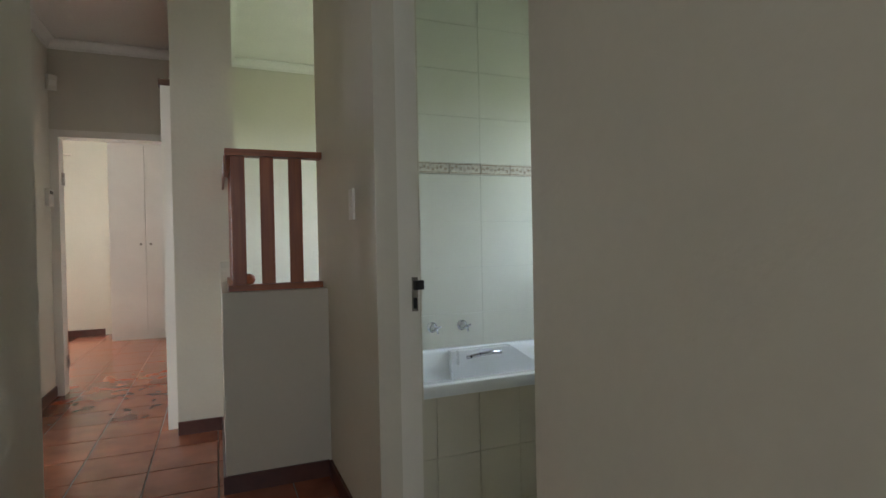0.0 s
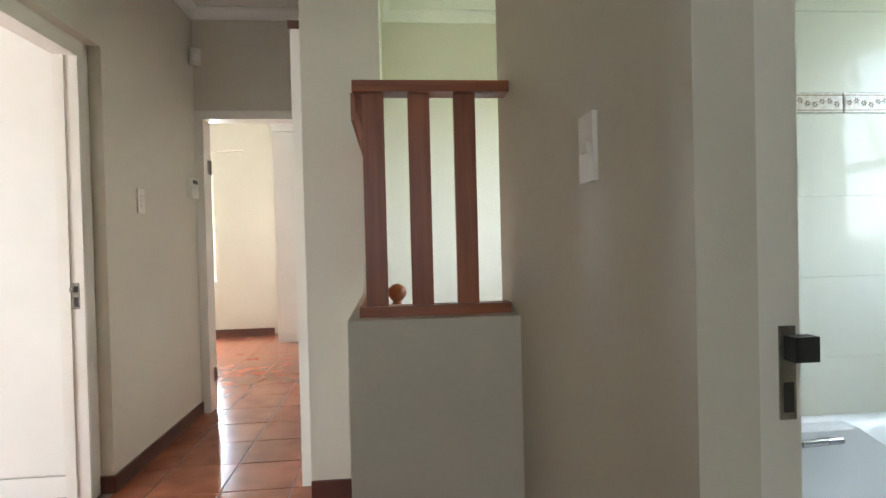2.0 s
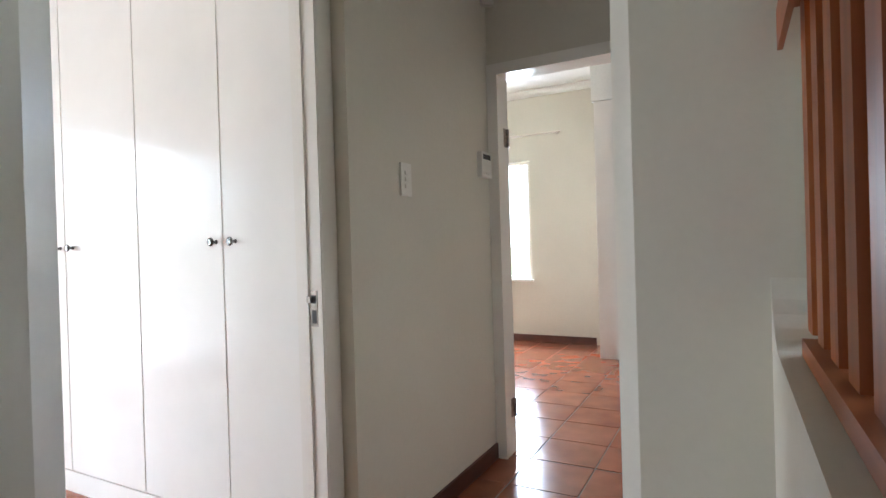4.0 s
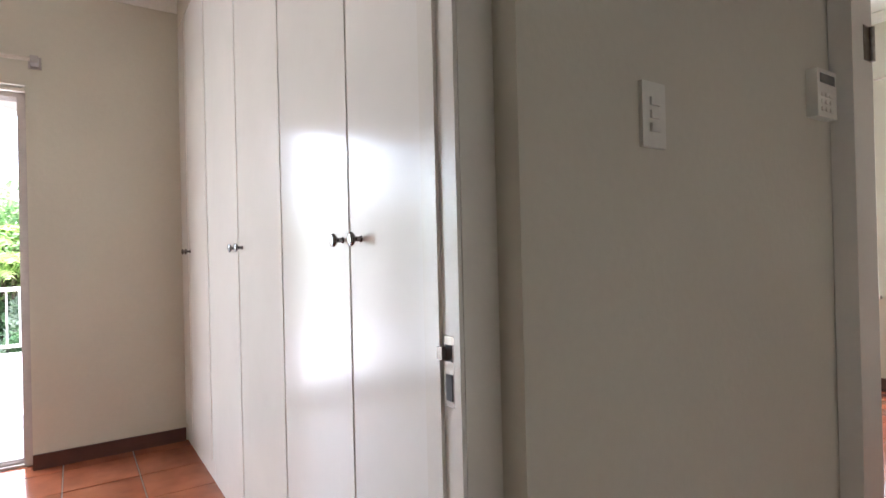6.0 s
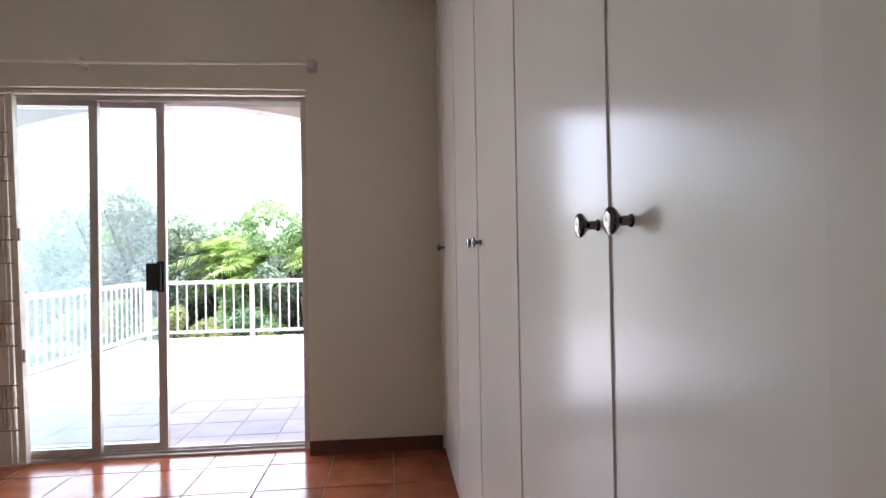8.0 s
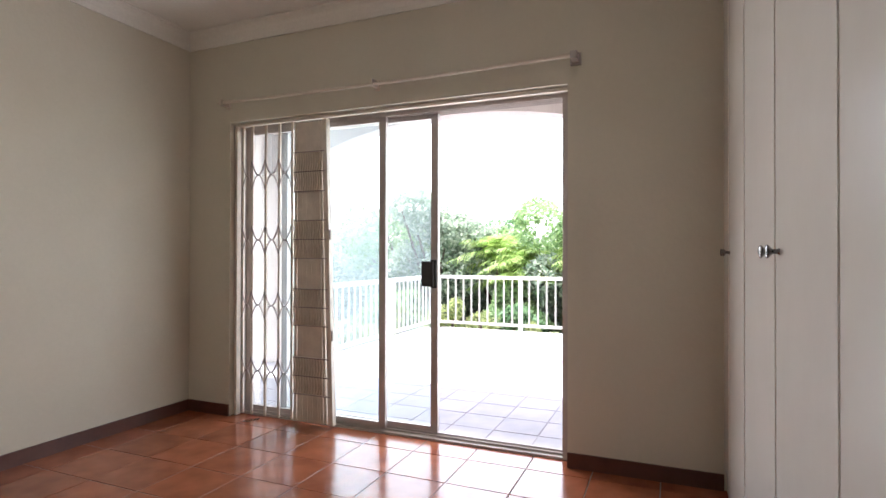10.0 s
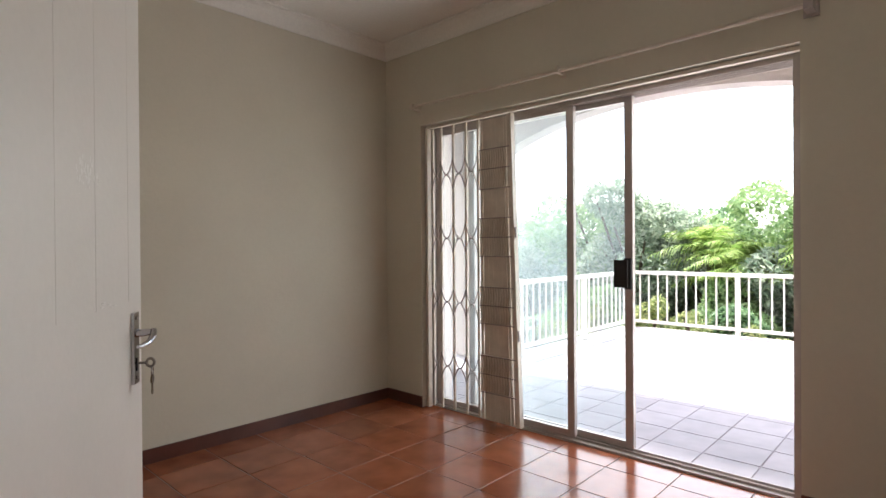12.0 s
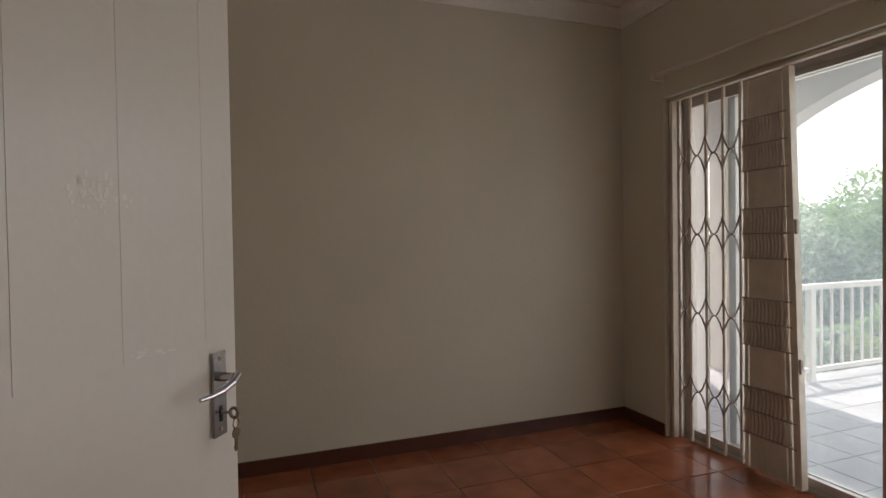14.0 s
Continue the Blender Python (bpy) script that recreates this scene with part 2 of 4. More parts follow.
def tube(bm, a, b, r, n=12, r2=None):
    a, b = Vector(a), Vector(b)
    d = b - a
    q = d.to_track_quat("Z", "Y").to_matrix()
    rings = []
    for p, rad in ((a, r), (b, r if r2 is None else r2)):
        rings.append([bm.verts.new(p + q @ Vector((rad * math.cos(2 * math.pi * i / n), rad * math.sin(2 * math.pi * i / n), 0))) for i in range(n)])
    for i in range(n):
        j = (i + 1) % n
        bm.faces.new((rings[0][i], rings[0][j], rings[1][j], rings[1][i]))
    bm.faces.new(rings[0][::-1])
    bm.faces.new(rings[1])


def lathe(bm, at, axis, profile, n=20):
    q = Vector(axis).to_track_quat("Z", "Y").to_matrix()
    rings = []
    for h, r in profile:
        rings.append([bm.verts.new(Vector(at) + q @ Vector((r * math.cos(2 * math.pi * i / n), r * math.sin(2 * math.pi * i / n), h))) for i in range(n)])
    for a, b in zip(rings, rings[1:]):
        for i in range(n):
            j = (i + 1) % n
            bm.faces.new((a[i], a[j], b[j], b[i]))
    bm.faces.new(rings[0][::-1])
    bm.faces.new(rings[-1])


def sweep(bm, pts, r, n=8):
    for a, b in zip(pts, pts[1:]):
        tube(bm, a, b, r, n)


def finish(bm, bevel=0.0, smooth=False, seg=2):
    if bevel:
        es = [e for e in bm.edges if len(e.link_faces) == 2 and e.calc_face_angle(0) > 0.6]
        bmesh.ops.bevel(bm, geom=es, offset=bevel, segments=seg, affect="EDGES", profile=0.5, clamp_overlap=True)
    bmesh.ops.recalc_face_normals(bm, faces=bm.faces)
    if smooth:
        for f in bm.faces:
            f.smooth = True


def part(name, bm, mat, parent=None, label="", bevel=0.0, smooth=False, kind=""):
    finish(bm, bevel, smooth)
    me = bpy.data.meshes.new(name)
    bm.to_mesh(me)
    bm.free()
    me.materials.append(mat)
    if smooth:
        me.set_sharp_from_angle(angle=radians(40))
    ob = new(name, me)
    if parent:
        ob.parent = parent
        ob.matrix_parent_inverse = parent.matrix_basis.inverted()
    return tagged(ob, label, kind=kind)


def thing(name, at=(0, 0, 0), label="", category="", group=""):
    e = new(name)
    e.location = at
    e.empty_display_size = 0.1
    return tagged(e, label, category, group)


def boxes(name, items, mat, parent=None, label="", bevel=0.0, kind=""):
    bm = bmesh.new()
    for it in items:
        box(bm, *it)
    return part(name, bm, mat, parent, label, bevel, kind=kind)


def prism(bm, outline, axis, a, b):
    """A flat outline drawn out along an axis from a to b."""
    def put(p, t):
        return {"x": (t, p[0], p[1]), "y": (p[0], t, p[1]), "z": (p[0], p[1], t)}[axis]
    lo, hi = [bm.verts.new(put(p, a)) for p in outline], [bm.verts.new(put(p, b)) for p in outline]
    k = len(outline)
    bm.faces.new(lo[::-1])
    bm.faces.new(hi)
    for i in range(k):
        j = (i + 1) % k
        bm.faces.new((lo[i], lo[j], hi[j], hi[i]))


S = "structure"
H = 2.80
# ---------------------------------------------------------------- large structure
XW, XE, YE = -1.09, 0.61, 5.29
boxes("wall_hall_west", [(-1.21, XW, 2.2, 3.115, 0, H), (-1.21, XW, 4.075, YE, 0, H), (-1.21, XW, 3.115, 4.075, 2.11, H)], M["wall"], kind=S)
boxes("wall_hall_corner", [(-1.21, -0.41, 2.09, 2.2, 0, H), (-0.52, -0.41, -1.6, 2.09, 0, H)], M["wall"], kind=S)
boxes("wall_hall_end", [(-3.1, -1.09, YE, 5.41, 0, H + .1), (-1.09, -0.16, YE, 5.41, 2.10, H + .1), (-0.16, 2.12, YE, 5.41, 0, H + .1)], M["wall"], kind=S)
boxes("wall_pillar", [(-0.14, 0.215, 3.87, YE, 0, H)], M["wall"], kind=S, bevel=0.008)
boxes("wall_hall_east", [(XE, 0.689, 1.99, 3.15, 0, H), (0.689, 0.80, 2.062, 3.15, 0, H), (XE, 0.80, 0.985, 1.99, 2.10, H), (0.689, 0.80, 1.99, 2.062, 2.10, H), (XE, 0.80, -1.6, 0.985, 0, H)], M["wall"], kind=S)
boxes("wall_hall_south", [(-0.52, 0.80, -1.7, -1.6, 0, H)], M["wall"], kind=S)
boxes("wall_bath_north", [(0.80, 2.61, 3.04, 3.15, 0, H)], M["whitegrout"], kind=S)
boxes("wall_bath_east", [(2.458, 2.61, 0.6, 2.05, 0, H), (2.458, 2.61, 2.05, 2.90, 0, 1.07), (2.458, 2.61, 2.05, 2.90, 2.09, H), (2.458, 2.61, 2.90, 3.04, 0, H)], M["whitegrout"], kind=S)
boxes("wall_bath_south", [(0.80, 2.61, 0.5, 0.6, 0, H)], M["wall"], kind=S)
boxes("wall_stair_east", [(2.0, 2.12, 3.15, 3.7, -1.3, H), (2.0, 2.12, 4.9, YE, -1.3, H), (2.0, 2.12, 3.7, 4.9, -1.3, 1.1), (2.0, 2.12, 3.7, 4.9, 2.3, H)], M["wall"], kind=S)
boxes("wall_stair_lower", [(0.215, 2.0, YE, 5.41, -1.3, -0.12), (0.80, 2.0, 3.03, 3.15, -1.3, -0.12), (0.12, 0.215, 2.893, 5.29, -1.3, -0.15), (0.215, 0.80, 2.893, 3.02, -1.3, -0.15)], M["wall"], kind=S)
boxes("floor_stairwell", [(0.1, 2.12, 2.9, 5.41, -1.4, -1.3)], M["grout"], kind=S)
boxes("wall_bedroom_east", [(-1.222, -1.21, 0.46, 3.115, 0, H)], M["wall"], kind=S)
boxes("wall_bedroom_south", [(-4.44, -1.1, 0.34, 0.46, 0, H)], M["wall"], kind=S)
XB = -4.19
boxes("wall_bedroom_west", [(-4.44, XB, 0.46, 0.85, 0, H), (-4.44, XB, 3.27, 4.64, 0, H), (-4.44, XB, 0.85, 3.27, 2.12, H)], M["wall"], kind=S)
boxes("wall_bedroom_north", [(-4.44, -1.21, 4.64, 4.75, 0, H)], M["wall"], kind=S)
boxes("wall_back_north", [(-3.1, -2.95, 8.65, 8.77, 0, H + .1), (-2.02, 1.3, 8.65, 8.77, 0, H + .1), (-2.95, -2.02, 8.65, 8.77, 0, 0.72), (-2.95, -2.02, 8.65, 8.77, 2.10, H + .1)], M["wall"], kind=S)
boxes("wall_back_west", [(-3.2, -3.1, 5.29, 8.77, 0, H + .1)], M["wall"], kind=S)
boxes("wall_back_east", [(1.2, 1.3, 5.41, 8.65, 0, H + .1)], M["wall"], kind=S)
boxes("ceiling", [(-4.44, 2.61, -1.7, 5.41, H, H + 0.12)], M["ceiling"], kind=S)
boxes("ceiling_back", [(-3.2, 1.3, 5.41, 8.77, H + .1, H + 0.22)], M["ceiling"], kind=S)
floor_hall = boxes("floor_hall", [(-1.25, 0.82, -1.7, 2.893, -0.15, -0.003), (-1.25, 0.12, 2.893, 5.35, -0.15, -0.003)], M["grout"], kind=S)
floor_bed = boxes("floor_bedroom", [(-4.40, -1.25, 0.4, 4.7, -0.15, -0.003)], M["grout"], kind=S)
floor_back = boxes("floor_back_room", [(-3.1, 1.2, 5.35, 8.7, -0.15, -0.003)], M["grout"], kind=S)
floor_bath = boxes("floor_bathroom", [(0.82, 2.5, 0.5, 3.1, -0.15, -0.003)], M["grout"], kind=S)

# low wall round the stairwell, with its top rising in a curve to the pillar
bm = bmesh.new()
out = [(2.893, 0.0), (3.87, 0.0), (3.87, 1.06)]
out += [(3.87 - 0.03 - 0.16 * (1 - math.cos(a)), 1.05 - 0.113 * math.sin(a)) for a in [i * math.pi / 2 / 6 for i in range(1, 7)]]
out += [(2.893, 0.937)]
prism(bm, out, "x", 0.12, 0.235)
box(bm, 0.235, XE, 2.893, 3.035, 0, 0.937)
part("wall_stair_low", bm, M["wall"], bevel=0.006, kind=S)

# cornices
def cornice(name, x0, y0, x1, y1, nx, ny, top, drop=0.07, proj=0.07):
    """A cove from one end to the other, its back to the wall, (nx, ny) pointing into the room."""
    prof = [(0, 0), (0, -drop), (0.012, -drop)]
    prof += [(0.012 + (proj - 0.012) * (1 - math.cos(a)), -drop + (drop - 0.01) * math.sin(a)) for a in [i * math.pi / 2 / 5 for i in range(1, 6)]]
    prof += [(proj, 0)]
    bm = bmesh.new()
    ends = []
    for x, y in ((x0, y0), (x1, y1)):
        ends.append([bm.verts.new((x + nx * p, y + ny * p, top + q)) for p, q in prof])
    k = len(prof)
    for i in range(k):
        j = (i + 1) % k
        bm.faces.new((ends[0][i], ends[0][j], ends[1][j], ends[1][i]))
    bm.faces.new(ends[0][::-1])
    bm.faces.new(ends[1])
    return part(name, bm, M["ceiling"], kind=S)


T = H - 0.001
cornice("cornice", XW, 2.2, XW, YE, 1, 0, T)
cornice("cornice", XW, YE, -0.14, YE, 0, -1, T)
cornice("cornice", -0.14, 3.87, -0.14, YE, -1, 0, T)
cornice("cornice", 0.215, YE, 2.0, YE, 0, -1, T)
cornice("cornice", 0.215, 3.87, 0.215, YE, 1, 0, T)
cornice("cornice", -4.19, 0.46, -4.19, 4.04, 1, 0, T, 0.11, 0.09)
cornice("cornice", -4.19, 0.46, -1.25, 0.46, 0, 1, T, 0.11, 0.09)
cornice("cornice", -1.222, 0.46, -1.222, 3.1, -1, 0, T, 0.11, 0.09)
cornice("cornice", -3.1, 8.65, 1.2, 8.65, 0, -1, T + .1, 0.07, 0.08)

# skirtings
def skirting(x0, x1, y0, y1):
    boxes("skirting", [(x0, x1, y0, y1, 0, 0.082)], M["skirt"], bevel=0.003, kind=S)


s = 0.012
skirting(XW, XW + s, 2.2 + s, 3.115)
skirting(XW, XW + s, 4.075 - s, YE)
skirting(-1.148, XW, 4.075 - s, 4.075)
skirting(-0.41, -0.41 + s, -1.6, 2.2 + s)
skirting(XW, -0.41, 2.2, 2.2 + s)
skirting(-0.14 + 0.0, 0.12 - s, 3.87 - s, 3.87)
skirting(0.12 - s, XE - s, 2.893 - s, 2.893)
skirting(0.12 - s, 0.12, 2.893, 3.87 - s)
skirting(XE - s, XE, 1.99, 2.893 - s)
skirting(XE - s, XE, -1.6, 0.985)
skirting(XB, XB + s, 0.46 + s, 0.85)
skirting(XB, XB + s, 3.27, 4.04)
skirting(XB, -1.25, 0.46, 0.46 + s)
skirting(-1.222 - s, -1.222, 0.46 + s, 3.10)
skirting(-3.1, -1.30, 8.65 - s, 8.65)

# ---------------------------------------------------------------- doors and frames
# bedroom doorway
f = thing("door_bedroom", (-1.18, 3.6, 0), "cream enamelled steel door frame with a worn strike plate", "door frame")
boxes("jamb", [(-1.262, -1.150, 4.0, 4.075, 0, 2.045)], M["white"], f, bevel=0.004)
boxes("jamb", [(-1.262, -1.150, 3.115, 3.19, 0, 2.045)], M["white"], f, bevel=0.004)
boxes("head", [(-1.262, -1.150, 3.115, 4.075, 2.045, 2.11)], M["white"], f, bevel=0.004)
boxes("rebate", [(-1.262, -1.214, 3.993, 4.0, 0, 2.045), (-1.262, -1.214, 3.19, 3.197, 0, 2.045)], M["white"], f)
boxes("stop", [(-1.170, -1.152, 3.992, 4.0, 0, 2.045), (-1.170, -1.152, 3.19, 3.198, 0, 2.045), (-1.170, -1.152, 3.198, 3.992, 2.037, 2.045)], M["white"], f)
st = boxes("strike_plate", [(-1.207, -1.178, 3.9975, 4.0, 0.885, 1.005)], M["steel"], f, "worn steel strike plate", bevel=0.001)
boxes("strike_slot", [(-1.201, -1.183, 3.996, 3.998, 0.895, 0.94)], M["dark"], st)
boxes("strike_slot", [(-1.201, -1.183, 3.996, 3.998, 0.962, 0.99)], M["dark"], st)
boxes("strike_lip", [(-1.216, -1.200, 3.988, 3.9975, 0.964, 0.986)], M["steel"], st, bevel=0.002)
for z in (0.25, 1.75):
    bm = bmesh.new()
    tube(bm, (-1.269, 3.186, z - 0.05), (-1.269, 3.186, z + 0.05), 0.008)
    part("hinge", bm, M["steel"], f, "steel butt hinge", smooth=True)

# bedroom door leaf, standing open
HX, HY = -1.272, 3.176
du, dv = -0.415, -0.646
leaf = thing("bedroom_door", (HX, HY, 0), "open cream-painted grooved door with a key in its lock", "door")
leaf.rotation_euler = (0, 0, math.atan2(dv, du))
bpy.context.view_layer.update()
LM = leaf.matrix_basis.copy()


def on_leaf(name, bm, mat, parent=None, label="", bevel=0.0, smooth=False):
    for v in bm.verts:
        v.co = LM @ v.co
    return part(name, bm, mat, parent or leaf, label, bevel, smooth)


LW, LT = 0.757, 0.04
bm = bmesh.new()
# core with raised fields between shallow grooves on the face towards the room; local +y is the back, -y the face
face = -LT / 2
cols = [0.0, 0.055, 0.21, 0.366, 0.512, 0.678, LW]
box(bm, 0, LW, face + 0.0009, LT / 2 - 0.003, 0.01, 2.035)
box(bm, 0, LW, face, face + 0.0009, 0.01, 1.11)
box(bm, 0, LW, face, face + 0.0009, 1.95, 2.035)
box(bm, 0, LW, LT / 2 - 0.003, LT / 2, 0.01, 2.035)
for i in range(6):
    box(bm, cols[i] + (0.0005 if i else 0), cols[i + 1] - (0.0005 if i < 5 else 0), face, face + 0.0009, 1.11, 1.95)
on_leaf("leaf", bm, M["door"])
bm = bmesh.new()
rp = random.Random(5)
for k in range(60):
    u, z, w = 0.475 + rp.gauss(0, 0.022), 1.325 + rp.gauss(0, 0.010), rp.uniform(0.002, 0.006)
    box(bm, u, u + w, face - 0.0002, face, z, z + w * rp.uniform(0.6, 2.0))
for k in range(14):
    u, z = 0.550 + rp.gauss(0, 0.02), 1.112 + rp.gauss(0, 0.003)
    box(bm, u, u + rp.uniform(0.004, 0.014), face - 0.0002, face, z, z + 0.002)
on_leaf("worn_patch", bm, M["patch"], None, "pale scraped paint patches")
px, pz = LW - 0.052, 1.018
for side in (-1, 1):
    y = side * LT / 2
    bm = bmesh.new()
    box(bm, px - 0.016, px + 0.016, min(y, y + side * 0.006), max(y, y + side * 0.006), pz - 0.069, pz + 0.069)
    pl = on_leaf("lock_plate", bm, M["chrome"], None, "chrome lever handle plate with screws", bevel=0.0025, smooth=True)
    bm = bmesh.new()
    for z in (pz - 0.058, pz + 0.058):
        tube(bm, (px, y + side * 0.005, z), (px, y + side * 0.0075, z), 0.0035, 10)
    on_leaf("screw", bm, M["steel"], pl)
    bm = bmesh.new()
    tube(bm, (px, y + side * 0.005, pz + 0.028), (px, y + side * 0.032, pz + 0.030), 0.008, 14, 0.006)
    pts = [(px + 0.006, y + side * 0.034, pz + 0.030), (px - 0.015, y + side * 0.039, pz + 0.024), (px - 0.04, y + side * 0.039, pz + 0.018), (px - 0.065, y + side * 0.035, pz + 0.015), (px - 0.085, y + side * 0.031, pz + 0.015)]
    for i, (a, b) in enumerate(zip(pts, pts[1:])):
        tube(bm, a, b, 0.0072 - i * 0.001, 10, 0.0072 - (i + 1) * 0.001)
    on_leaf("lever", bm, M["chrome"], pl, "curved chrome lever", smooth=True)
y = face
bm = bmesh.new()
box(bm, px - 0.003, px + 0.003, y - 0.0075, y - 0.0062, pz - 0.045, pz - 0.02)
on_leaf("keyhole", bm, M["dark"])
key = thing("key_ring", LM @ Vector((px, y - 0.02, pz - 0.03)), "dark key in the lock with a brass key hanging below", "key")
bm = bmesh.new()
tube(bm, (px, y - 0.004, pz - 0.03), (px, y - 0.024, pz - 0.03), 0.0025)
for i in range(14):
    a, b = 2 * math.pi * i / 14, 2 * math.pi * (i + 1) / 14
    tube(bm, (px, y - 0.030 + 0.007 * math.cos(a), pz - 0.03 + 0.008 * math.sin(a)), (px, y - 0.030 + 0.007 * math.cos(b), pz - 0.03 + 0.008 * math.sin(b)), 0.0028, 6)
on_leaf("door_key", bm, M["steel"], key, "dark steel key bow", smooth=True)
bm = bmesh.new()
for i in range(12):
    a, b = 2 * math.pi * i / 12, 2 * math.pi * (i + 1) / 12
    tube(bm, (px + 0.008 * math.cos(a), y - 0.033, pz - 0.047 + 0.008 * math.sin(a)), (px + 0.008 * math.cos(b), y - 0.033, pz - 0.047 + 0.008 * math.sin(b)), 0.001, 5)
on_leaf("ring", bm, M["chrome"], key)
bm = bmesh.new()
tube(bm, (px, y - 0.0315, pz - 0.063), (px, y - 0.0345, pz - 0.063), 0.009, 16)
box(bm, px - 0.0035, px + 0.0035, y - 0.034, y - 0.032, pz - 0.092, pz - 0.070)
box(bm, px - 0.0055, px, y - 0.034, y - 0.032, pz - 0.087, pz - 0.083)
on_leaf("hanging_key", bm, M["brass"], key, "small brass key")

# bathroom doorway
f = thing("door_bathroom", (0.76, 1.6, 0), "cream enamelled door frame of the bathroom with a dark strike box", "door frame")
boxes("jamb", [(0.691, 0.788, 2.047, 2.061, 0, 2.045)], M["white"], f, bevel=0.003)
boxes("jamb", [(0.735, 0.812, 0.986, 1.157, 0, 2.045)], M["white"], f, bevel=0.004)
boxes("head", [(0.70, 0.812, 0.99, 1.988, 2.045, 2.098)], M["white"], f, bevel=0.004)
st = boxes("strike_plate", [(0.757, 0.779, 2.0435, 2.047, 0.905, 1.03)], M["steel"], f, "worn steel strike plate", bevel=0.001)
boxes("strike_slot", [(0.761, 0.775, 2.042, 2.044, 0.915, 0.955)], M["dark"], st)
boxes("strike_lip", [(0.762, 0.796, 2.022, 2.0435, 0.985, 1.018)], M["dark"], st, bevel=0.003)

# doorway at the hall's end, leaf swung back beyond it
f = thing("door_end", (-0.62, 5.3, 0), "cream enamelled passage door frame with steel hinges", "door frame")
boxes("jamb", [(-1.088, -1.03, 5.275, 5.42, 0, 2.04)], M["white"], f, bevel=0.004)
boxes("jamb", [(-0.22, -0.162, 5.29, 5.42, 0, 2.04)], M["white"], f, bevel=0.004)
boxes("head", [(-1.088, -0.212, 5.275, 5.42, 2.04, 2.098)], M["white"], f, bevel=0.004)
for z in (0.25, 1.72):
    bm = bmesh.new()
    tube(bm, (-1.024, 5.40, z - 0.05), (-1.024, 5.40, z + 0.05), 0.008)
    box(bm, -1.03, -1.027, 5.355, 5.40, z - 0.05, z + 0.05)
    part("hinge", bm, M["steel"], f, "steel butt hinge")
lf = thing("end_door", (-1.035, 5.43, 0), "cream door leaf swung fully open into the back bedroom", "door")
bm = bmesh.new()
box(bm, 0, 0.80, 0, 0.04, 0.01, 2.03, pose(-1.05, 5.43, 0, 0, 0, 155))
part("leaf", bm, M["door"], lf, bevel=0.002)

# ---------------------------------------------------------------- hall things
hc = thing("hall_cupboard", (-0.17, 4.65, 0), "tall narrow white-painted hall cupboard with a dark brown timber top", "cupboard")
boxes("body", [(-0.205, -0.142, 4.005, 5.27, 0, 2.175)], M["white"], hc, bevel=0.004)
boxes("top", [(-0.215, -0.142, 3.998, 5.27, 2.175, 2.215)], M["rust"], hc, "dark brown timber strip", bevel=0.002)

bal = thing("balustrade", (0.2, 3.4, 0.937), "red-brown stained timber balustrade on the low plastered stair wall", "balustrade")
boxes("bottom_rail", [(0.150, 0.598, 2.955, 3.012, 0.938, 0.968)], M["woodx"], bal, bevel=0.009)
boxes("top_rail", [(0.145, 0.602, 2.945, 3.022, 1.590, 1.622)], M["woodx"], bal, bevel=0.008)
boxes("bottom_rail", [(0.155, 0.212, 3.014, 3.70, 0.938, 0.968)], M["woody"], bal, bevel=0.009)
boxes("top_rail", [(0.145, 0.222, 3.024, 3.867, 1.590, 1.622)], M["woody"], bal, bevel=0.008)
boxes("top_bracket", [(0.140, 0.150, 2.96, 3.86, 1.51, 1.589)], M["woody"], bal, bevel=0.003)
slat = boxes("baluster", [(0.171, 0.235, 2.973, 2.995, 0.968, 1.590)], M["woodz"], bal, bevel=0.003)
for x in (0.305, 0.441):
    o = slat.copy()
    scene.collection.objects.link(o)
    o.location.x += x - 0.171
slat = boxes("baluster", [(0.174, 0.196, 3.06, 3.125, 0.968, 1.590)], M["woodz"], bal, bevel=0.003)
for k in range(1, 6):
    o = slat.copy()
    scene.collection.objects.link(o)
    o.location.y += k * 0.135

nw = thing("newel_post", (0.275, 3.40, 0), "turned timber newel post with a round ball finial", "newel post")
boxes("post", [(0.236, 0.296, 3.37, 3.43, -0.3, 0.90)], M["woodz"], nw, bevel=0.004)
bm = bmesh.new()
lathe(bm, (0.264, 3.40, 0.90), (0, 0, 1), [(0, 0.045), (0.008, 0.047), (0.016, 0.036), (0.024, 0.020), (0.036, 0.016), (0.044, 0.024), (0.056, 0.033), (0.070, 0.036), (0.084, 0.032), (0.096, 0.018), (0.101, 0.004)])
part("finial", bm, M["woodz"], nw, "turned ball finial", smooth=True)


def switch_plate(at, face, label, n, w=0.075, h=0.13):
    """A wall plate; face is the way it looks, 'x' or '-x'."""
    t = thing("light_switch", at, label, "light switch")
    sx = 1 if face == "x" else -1
    x, y, z = at
    boxes("plate", [(min(x, x + sx * 0.009), max(x, x + sx * 0.009), y - w / 2, y + w / 2, z - h / 2, z + h / 2)], M["plastic"], t, bevel=0.003)
    for i in range(n):
        zz = z + (i - (n - 1) / 2) * 0.026
        boxes("rocker", [(min(x + sx * 0.009, x + sx * 0.014), max(x + sx * 0.009, x + sx * 0.014), y - 0.014, y + 0.014, zz - 0.008, zz + 0.008)], M["plastic"], t, bevel=0.002)


switch_plate((XW, 4.43, 1.41), "x", "white plastic wall plate with three small rocker switches", 3)
switch_plate((XE, 2.325, 1.315), "-x", "white plastic wall plate with a single rocker switch", 1, 0.07, 0.122)

